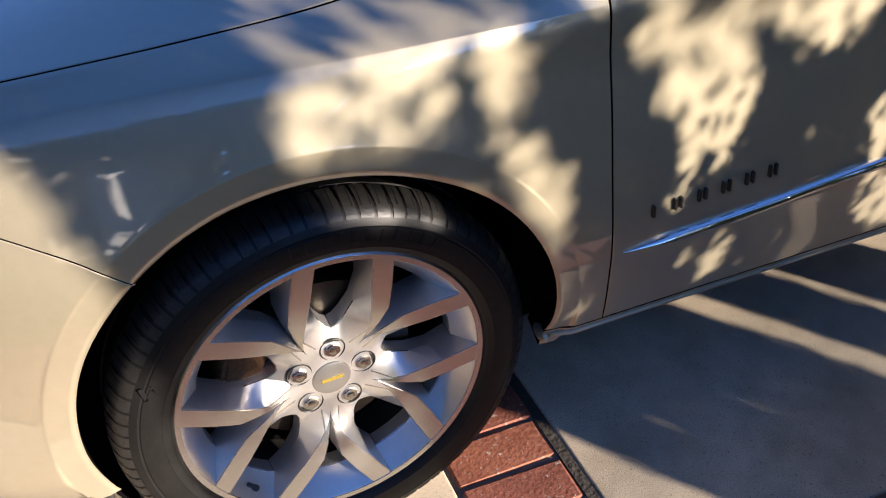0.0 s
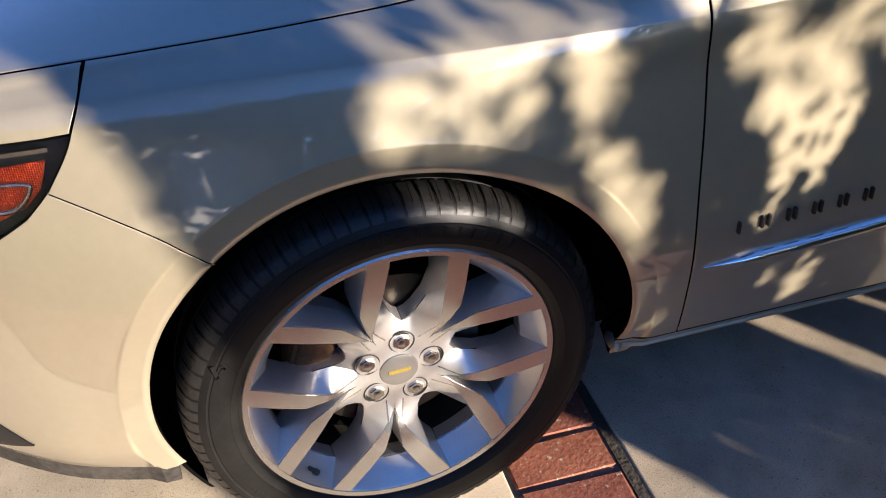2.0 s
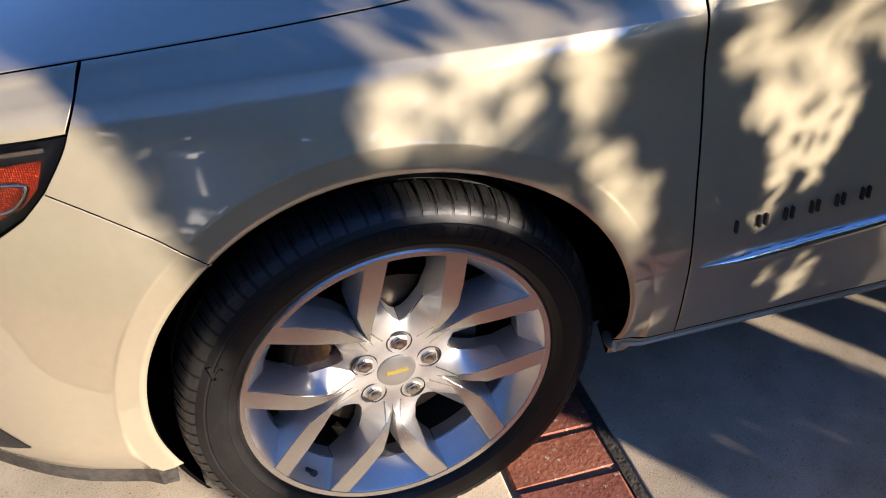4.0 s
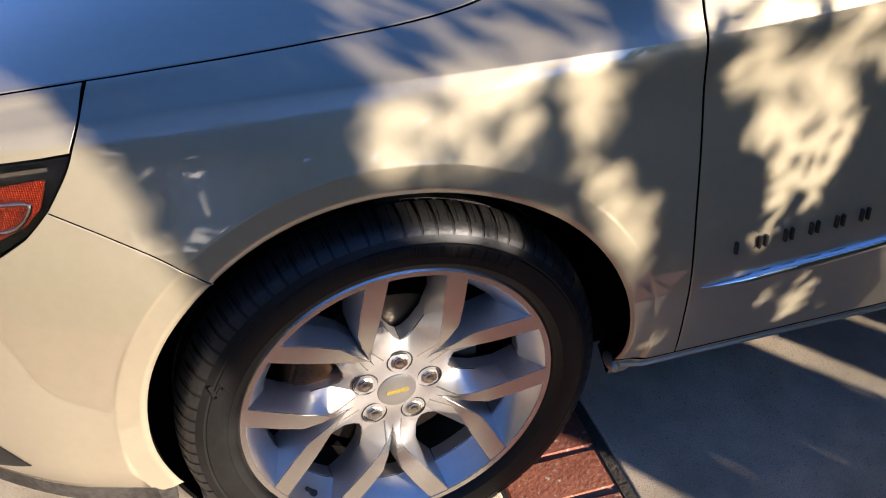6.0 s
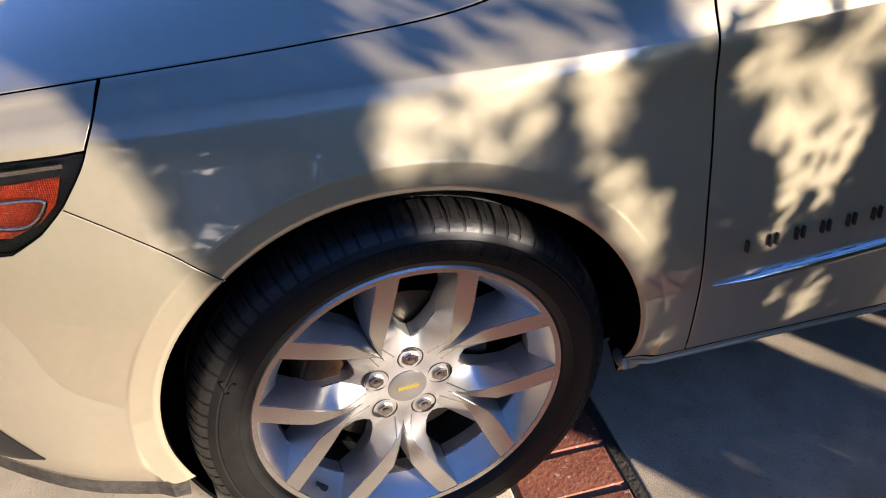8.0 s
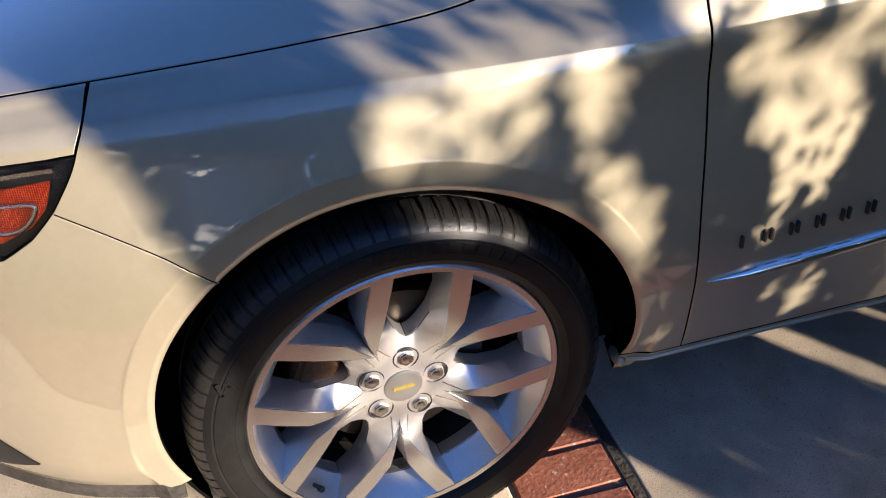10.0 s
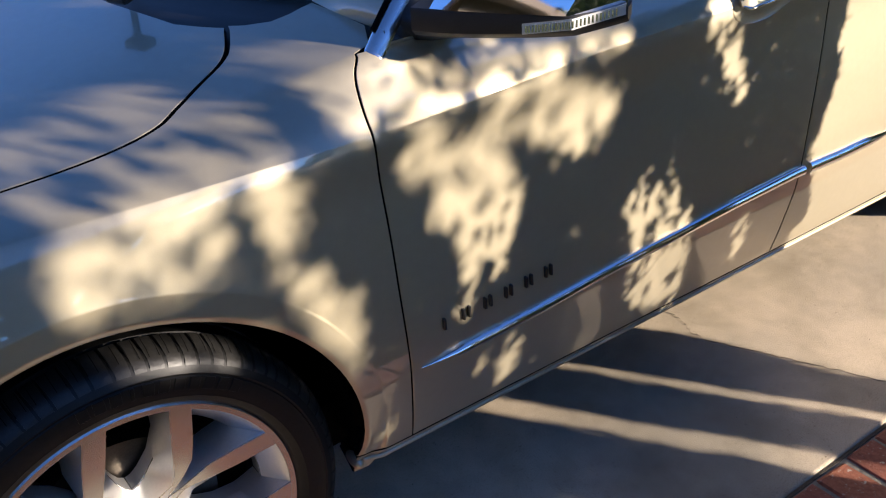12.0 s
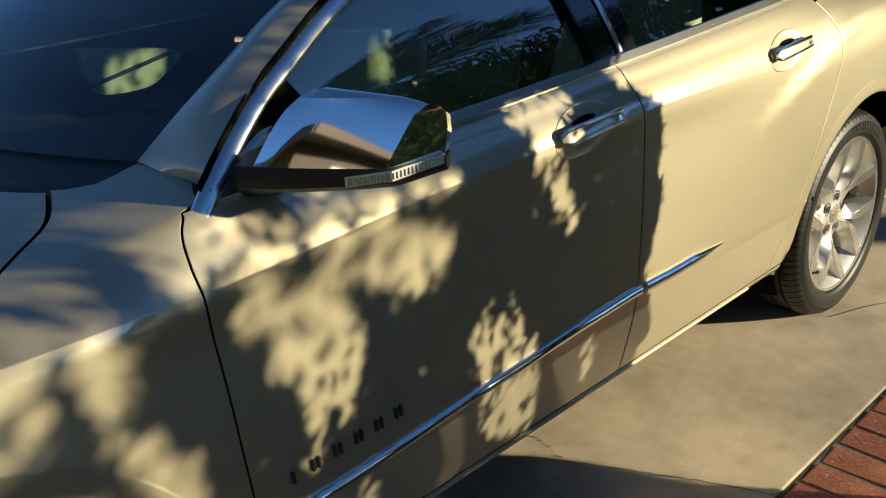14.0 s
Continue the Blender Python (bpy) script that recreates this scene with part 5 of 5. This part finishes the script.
BARK = mat("bark", (0.13, 0.10, 0.07), 0.95, var=0.4, scale=14, bump=0.012, bscale=30)
HA = Vector((0.8211, 0.5708, 0.0))
HB = Vector((-0.1143, 0.1644, 0.9798))
# openings in the unseen foliage, as outlines across and up the shrub that place the sun patches on the car; first the
# thin ones, where single leaves and twigs still hang
THIN = [
    [(-0.03, 0.875), (0.013, 0.900), (0.103, 0.895), (0.150, 0.890), (0.163, 0.863), (0.155, 0.816), (0.138, 0.765), (0.124, 0.725), (0.065, 0.750), (-0.028, 0.760), (-0.040, 0.840)],
    [(0.10, 0.930), (0.133, 0.930), (0.218, 0.915), (0.255, 0.888), (0.222, 0.862), (0.162, 0.876), (0.115, 0.895)],
    [(0.218, 0.995), (0.286, 1.000), (0.310, 0.977), (0.280, 0.941), (0.265, 0.920), (0.219, 0.925), (0.175, 0.934), (0.120, 0.947), (0.165, 0.976)],
    [(0.174, 1.004), (0.170, 0.988), (0.092, 0.945), (0.028, 0.913), (-0.014, 0.918), (0.08, 0.970)],
]
THIN += [
    [(0.401, 0.940), (0.429, 0.932), (0.514, 0.900), (0.559, 0.905), (0.675, 0.866), (0.785, 0.836), (0.786, 0.810), (0.659, 0.836), (0.512, 0.842), (0.45, 0.848), (0.350, 0.853)],
    [(0.046, 0.690), (0.075, 0.686), (0.180, 0.634), (0.190, 0.584), (0.178, 0.556), (0.115, 0.610), (0.012, 0.662)],
    [(0.46, 0.990), (0.52, 1.000), (0.58, 1.050), (0.68, 1.100), (0.78, 1.160), (0.74, 1.210), (0.62, 1.160), (0.50, 1.090)],
]
OPEN = [
    [(0.183, 0.852), (0.218, 0.849), (0.254, 0.806), (0.242, 0.741), (0.229, 0.688), (0.190, 0.703), (0.195, 0.764), (0.180, 0.807)],
    [(0.212, 0.690), (0.258, 0.686), (0.280, 0.623), (0.305, 0.576), (0.302, 0.492), (0.288, 0.430), (0.270, 0.487), (0.253, 0.541), (0.226, 0.611), (0.210, 0.651)],
    [(0.425, 1.012), (0.490, 1.030), (0.505, 0.990), (0.410, 0.945), (0.345, 0.908), (0.315, 0.935), (0.350, 0.978)],
    [(0.330, 0.925), (0.385, 0.930), (0.345, 0.850), (0.306, 0.878)],
    [(0.332, 0.323), (0.351, 0.348), (0.369, 0.313), (0.365, 0.270)],
]
OPEN += [
    [(0.505, 0.808), (0.548, 0.830), (0.630, 0.820), (0.700, 0.775), (0.772, 0.727), (0.755, 0.662), (0.687, 0.652), (0.634, 0.705), (0.548, 0.758)],
    [(0.376, 0.798), (0.405, 0.824), (0.474, 0.800), (0.535, 0.752), (0.584, 0.659), (0.577, 0.605), (0.535, 0.600), (0.523, 0.545), (0.493, 0.508), (0.470, 0.558), (0.458, 0.619), (0.420, 0.684), (0.444, 0.715), (0.390, 0.760)],
    [(0.534, 0.592), (0.573, 0.584), (0.555, 0.525), (0.518, 0.500)],
    [(0.497, 0.337), (0.520, 0.354), (0.528, 0.305)],
    [(0.540, 0.332), (0.575, 0.356), (0.606, 0.278), (0.563, 0.246)],
    [(0.451, 0.498), (0.478, 0.511), (0.486, 0.455), (0.454, 0.464)],
]
OPEN += [
    [(0.786, 0.505), (0.828, 0.538), (0.850, 0.490), (0.892, 0.540), (0.912, 0.471), (0.948, 0.385), (0.981, 0.231), (0.984, 0.172), (0.857, 0.237), (0.812, 0.313), (0.810, 0.390), (0.796, 0.450)],
    [(1.082, 0.310), (1.110, 0.322), (1.150, 0.231), (1.119, 0.196)],
    [(0.936, 0.893), (1.006, 0.886), (1.118, 0.874), (1.096, 0.842), (1.044, 0.808), (1.008, 0.780), (1.043, 0.709), (1.079, 0.586), (1.046, 0.588), (0.994, 0.702), (0.950, 0.790), (0.960, 0.846)],
    [(1.232, 0.872), (1.280, 0.868), (1.268, 0.822), (1.228, 0.829)],
    [(-0.05, 0.450), (0.05, 0.466), (0.112, 0.375), (0.116, 0.296), (0.06, 0.200), (0.028, 0.110), (-0.050, 0.230), (-0.087, 0.344)],
    [(1.84, 0.97), (2.02, 0.98), (2.04, 1.10), (1.86, 1.10)],
    [(0.90, 1.00), (1.08, 0.99), (1.11, 1.16), (0.91, 1.18)],
    [(0.48, 1.000), (0.505, 1.030), (0.516, 1.058), (0.500, 1.050), (0.476, 1.004)],
]
# outer edge of the foliage, drawn further out high up to shade the rear windows
EDGE_B = [-0.24, -0.19, -0.15, 0.0, 0.166, 0.183, 0.266, 0.35, 0.39, 0.474, 0.535, 0.608, 0.68, 0.752, 0.80, 0.90, 0.93, 0.96, 1.3]
EDGE_A = [1.215, 1.272, 1.318, 1.33, 1.30, 1.336, 1.308, 1.270, 1.278, 1.308, 1.326, 1.316, 1.332, 1.310, 1.270, 1.262, 1.40, 2.15, 2.15]


def within(outlines, a, b):
    hit = np.zeros(len(a), bool)
    for outline in outlines:
        one = np.zeros(len(a), bool)
        for (x0, y0), (x1, y1) in zip(outline, outline[1:] + outline[:1]):
            if y0 != y1:
                one ^= ((y0 > b) != (y1 > b)) & (a < (x1 - x0) * (b - y0) / (y1 - y0) + x0)
        hit |= one
    return hit


def leaf(bm, c, length, width, rnd):
    d = Vector((rnd.gauss(0, 1), rnd.gauss(0, 1), rnd.gauss(-0.3, 1))).normalized()
    n = Vector((rnd.gauss(0, 1), rnd.gauss(0, 1), rnd.gauss(0, 1)))
    s = d.cross(n).normalized()
    up = s.cross(d) * (width * 0.25)
    v = [bm.verts.new(c + p) for p in (-d * length / 2, -d * length * 0.1 + s * width / 2 + up, d * length / 2, -d * length * 0.1 - s * width / 2 + up)]
    bm.faces.new((v[0], v[1], v[2])), bm.faces.new((v[0], v[2], v[3]))


# shrub out of view, added to throw the dappled shade
shrub = thing("shrub", "tall feathery shrub, unseen, with gaps that shape the sun patches", "shrub", at=(2.25, -2.35, -0.06))
rng = np.random.RandomState(11)
STEP, LAYERS = 0.0115, 3
ga, gb = np.meshgrid(np.arange(-0.30, 2.20, STEP), np.arange(-0.36, 1.30, STEP))
A, B = np.tile(ga.ravel(), LAYERS), np.tile(gb.ravel(), LAYERS)
A, B = A + rng.uniform(0, STEP, len(A)), B + rng.uniform(0, STEP, len(B))
ja, jb = A + rng.normal(0, 0.004, len(A)), B + rng.normal(0, 0.006, len(A))
sky_gap = (ja < -0.27 + 0.10 * np.maximum(0, 0.94 - jb)) | (ja > np.interp(jb, EDGE_B, EDGE_A)) | ((ja > 0.87) & (ja < 0.945) & (jb < 0.05)) | ((ja > 1.085) & (ja < 1.13) & (jb < 0.02))
sky_gap |= (jb < 0.03) & (ja < 0.06 + 0.33 * np.clip((0.32 - jb) / 0.32, 0, 1))
clump = np.array([noise.noise((p * 30, q * 17, 4.0)) + 0.5 * noise.noise((p * 70, q * 45, 9.0)) for p, q in zip(A.tolist(), B.tolist())])
chance = np.ones(len(A))
for outlines, bound, much, few in ((THIN[:4] + THIN[5:], 0.10, 0.20, 0.05), (THIN[4:5], -0.06, 0.28, 0.20), (OPEN, 0.24, 0.22, 0.022)):
    hit = within(outlines, ja, jb) | within(outlines, ja + 0.004, jb + 0.012) | within(outlines, ja - 0.004, jb - 0.012)
    chance = np.where(hit, np.where(clump > bound, much, few), chance)
chance = np.where(sky_gap, 0.0, chance)
chance *= np.where(B > 1.0, np.clip(1 - 0.8 * (B - 1.0), 0, 1), 1)
# single bright flecks in the closed parts
chance = np.where((clump < -0.62) & (A > 0.0), chance * 0.25, chance)
keep = rng.uniform(0, 1, len(A)) < chance
A, B = A[keep], B[keep]
far_part = np.maximum(np.clip((0.40 - A) / 0.12, 0, 1) * (B < 0.90), np.clip((B - 0.62) / 0.1, 0, 1) * np.clip((0.90 - A) / 0.1, 0, 1) * (A > 0.38) * (B < 0.90))
D = rng.uniform(2.15, 3.0, len(A)) + far_part * rng.uniform(1.5, 2.0, len(A))
C = A[:, None] * np.array(HA) + B[:, None] * np.array(HB) + D[:, None] * np.array(SUN_TO)
ok = C[:, 2] > -0.03
C = C[ok] - np.array(shrub.location)
n = len(C)
d = -0.34 * np.array(HA) - 1.0 * np.array(HB) + rng.normal(0, 0.8, (n, 3))
d /= np.linalg.norm(d, axis=1)[:, None]
s = np.cross(d, rng.normal(0, 1, (n, 3)))
s /= np.linalg.norm(s, axis=1)[:, None]
ll, ww = rng.uniform(0.038, 0.064, (n, 1)), rng.uniform(0.013, 0.021, (n, 1))
up = np.cross(s, d) * ww * 0.25
quad = np.stack([C - d * ll / 2, C - d * ll * 0.1 + s * ww / 2 + up, C + d * ll / 2, C - d * ll * 0.1 - s * ww / 2 + up], 1).reshape(-1, 3)
idx = np.arange(n)[:, None] * 4
me = bpy.data.meshes.new("foliage")
me.from_pydata(quad.tolist(), [], np.vstack([idx + np.array([0, 1, 2]), idx + np.array([0, 2, 3])]).tolist())
link("foliage", me, LEAF, shrub)
stems = [(0.42, 0.02), (0.70, 0.03), (1.03, 0.0), (1.21, 0.02)]
for a, lean in stems:
    bm = bmesh.new()
    foot = HA * a + SUN_TO * (2.6 if a > 0.4 else 4.3)
    foot.z = -0.06
    pts = [foot, foot + Vector((0.02, lean, 0.3)), foot + Vector((-0.03, 0.03 + lean, 0.65)), foot + Vector((0.03, -0.02, 0.95))]
    pts = [Vector(p) for p in curve([tuple(p) for p in pts], 5)]
    sweep(bm, [p - shrub.location for p in pts], lambda t: [((0.028 - 0.02 * t) * math.cos(q), (0.028 - 0.02 * t) * math.sin(q)) for q in np.linspace(0, 6.283, 8, endpoint=False)], (0, 1, 0.05))
    part("stem", bm, BARK, shrub, smooth=60)


def palm(at, height, reach, count, seed, label):
    rnd = random.Random(seed)
    p = thing("palm_tree", label, "palm tree", at=at)
    bm = bmesh.new()
    rings = []
    for k in range(40):
        z = height * k / 39
        r = 0.20 - 0.06 * k / 39 + (0.018 if k % 2 else 0)
        rings.append([bm.verts.new((r * math.cos(q), r * math.sin(q), z)) for q in np.linspace(0, 2 * math.pi, 14, endpoint=False)])
    for a, b in zip(rings, rings[1:]):
        for j in range(14):
            bm.faces.new((a[j], a[(j + 1) % 14], b[(j + 1) % 14], b[j]))
    part("trunk", bm, BARK, p, smooth=30)
    for k in range(count):
        bm = bmesh.new()
        az, el = 2 * math.pi * k * 0.382 + rnd.uniform(-0.2, 0.2), radians(rnd.uniform(20, 80))
        L = reach * rnd.uniform(0.8, 1.1)
        d = Vector((math.cos(az), math.sin(az), 0))
        pts = []
        for t in np.linspace(0, 1, 26):
            s = L * t
            pts.append(Vector((0, 0, height)) + d * (s * math.cos(el)) + Vector((0, 0, s * math.sin(el) - 0.42 * L * t * t)))
        sweep(bm, pts, lambda t: [((0.030 - 0.025 * t) * math.cos(q), (0.024 - 0.020 * t) * math.sin(q)) for q in np.linspace(0, 6.283, 5, endpoint=False)], (0, 0, 1))
        side_v = Vector((-d.y, d.x, 0))
        for i in range(75):
            t = 0.12 + 0.88 * i / 75
            q = t * 25
            i0 = min(24, int(q))
            c = pts[i0].lerp(pts[i0 + 1], q - i0)
            tang = (pts[i0 + 1] - pts[i0]).normalized()
            ll = reach * 0.30 * math.sin(math.pi * min(1, 0.15 + 0.8 * t)) * rnd.uniform(0.85, 1.1)
            for s in (1, -1):
                w = (side_v * s * 0.75 + tang * 0.75 + Vector((0, 0, 0.12 + rnd.uniform(-0.2, 0.15)))).normalized()
                tip = c + w * ll + Vector((0, 0, -0.12 * ll))
                off = tang * (0.0046 * reach)
                mid = c + w * ll * 0.5
                v = [bm.verts.new(x) for x in (c - off * 0.6, mid - off, tip, mid + off)]
                bm.faces.new(v)
        part("frond", bm, FROND, p)
    return p


palm((10.2, -9.2, -0.06), 5.9, 5.0, 34, 2, "green feather palm with arching fronds")

# rows of trees on the horizon, out of direct view; low towards the sun, raised beside it to cut skylight
bm = bmesh.new()
rnd = random.Random(21)
for k in range(150):
    az = 2 * math.pi * k / 150 + rnd.uniform(-0.03, 0.03)
    toward = abs((az - math.atan2(SUN_TO.y, SUN_TO.x) + math.pi) % (2 * math.pi) - math.pi)
    top, R = rnd.uniform(3.0, 7.5), rnd.uniform(30, 40)
    if toward < 0.55:
        top = 2.6
    elif toward < 1.5:
        top, R = rnd.uniform(6.0, 10.0), rnd.uniform(18, 23)
    cx, cy = R * math.cos(az), R * math.sin(az)
    for i in range(int(18 * top)):
        c = Vector((cx + rnd.gauss(0, 1.1), cy + rnd.gauss(0, 1.1), top * rnd.random() ** 0.7))
        leaf(bm, c, rnd.uniform(0.8, 1.5), rnd.uniform(0.6, 1.1), rnd)
tagged(part("distant_trees", bm, LEAF, None), "dark green row of distant leafy trees", "trees", kind="stuff")

# ---------------------------------------------------------------- bricks
def brick_mesh(lx, ly, seed):
    rnd = random.Random(seed)
    bm = bmesh.new()
    box(bm, (lx, ly, 0.06), pose(0, 0, -0.03), 0.006, 1)
    for v in bm.verts:
        v.co += Vector((rnd.uniform(-0.0025, 0.0025), rnd.uniform(-0.0025, 0.0025), rnd.uniform(-0.002, 0.001)))
    me = bpy.data.meshes.new("brick")
    bm.to_mesh(me)
    bm.free()
    me.materials.append(BRICKS[seed % 2])
    return me


across = [brick_mesh(0.210, 0.103, k) for k in range(5)]
along = [brick_mesh(0.103, 0.208, k + 5) for k in range(5)]
rnd = random.Random(9)
for k in range(47):
    o = link("brick", across[rnd.randrange(5)], None, bed1)
    o.location = (0.308 + rnd.uniform(-0.003, 0.003), -0.288 + 0.111 * k, rnd.uniform(-0.0030, -0.0005))
    o.rotation_euler = (radians(rnd.uniform(-1, 1)), radians(rnd.uniform(-1, 1)), radians(rnd.uniform(-1.5, 1.5)))
for k in range(-22, 77):
    o = link("brick", along[rnd.randrange(5)], None, bed2)
    o.location = (-2.0 + 0.1105 * k + 0.0185, -0.457 + rnd.uniform(-0.002, 0.002), rnd.uniform(-0.0030, -0.0005))
    o.rotation_euler = (radians(rnd.uniform(-1, 1)), radians(rnd.uniform(-1, 1)), radians(rnd.uniform(-1.5, 1.5)))
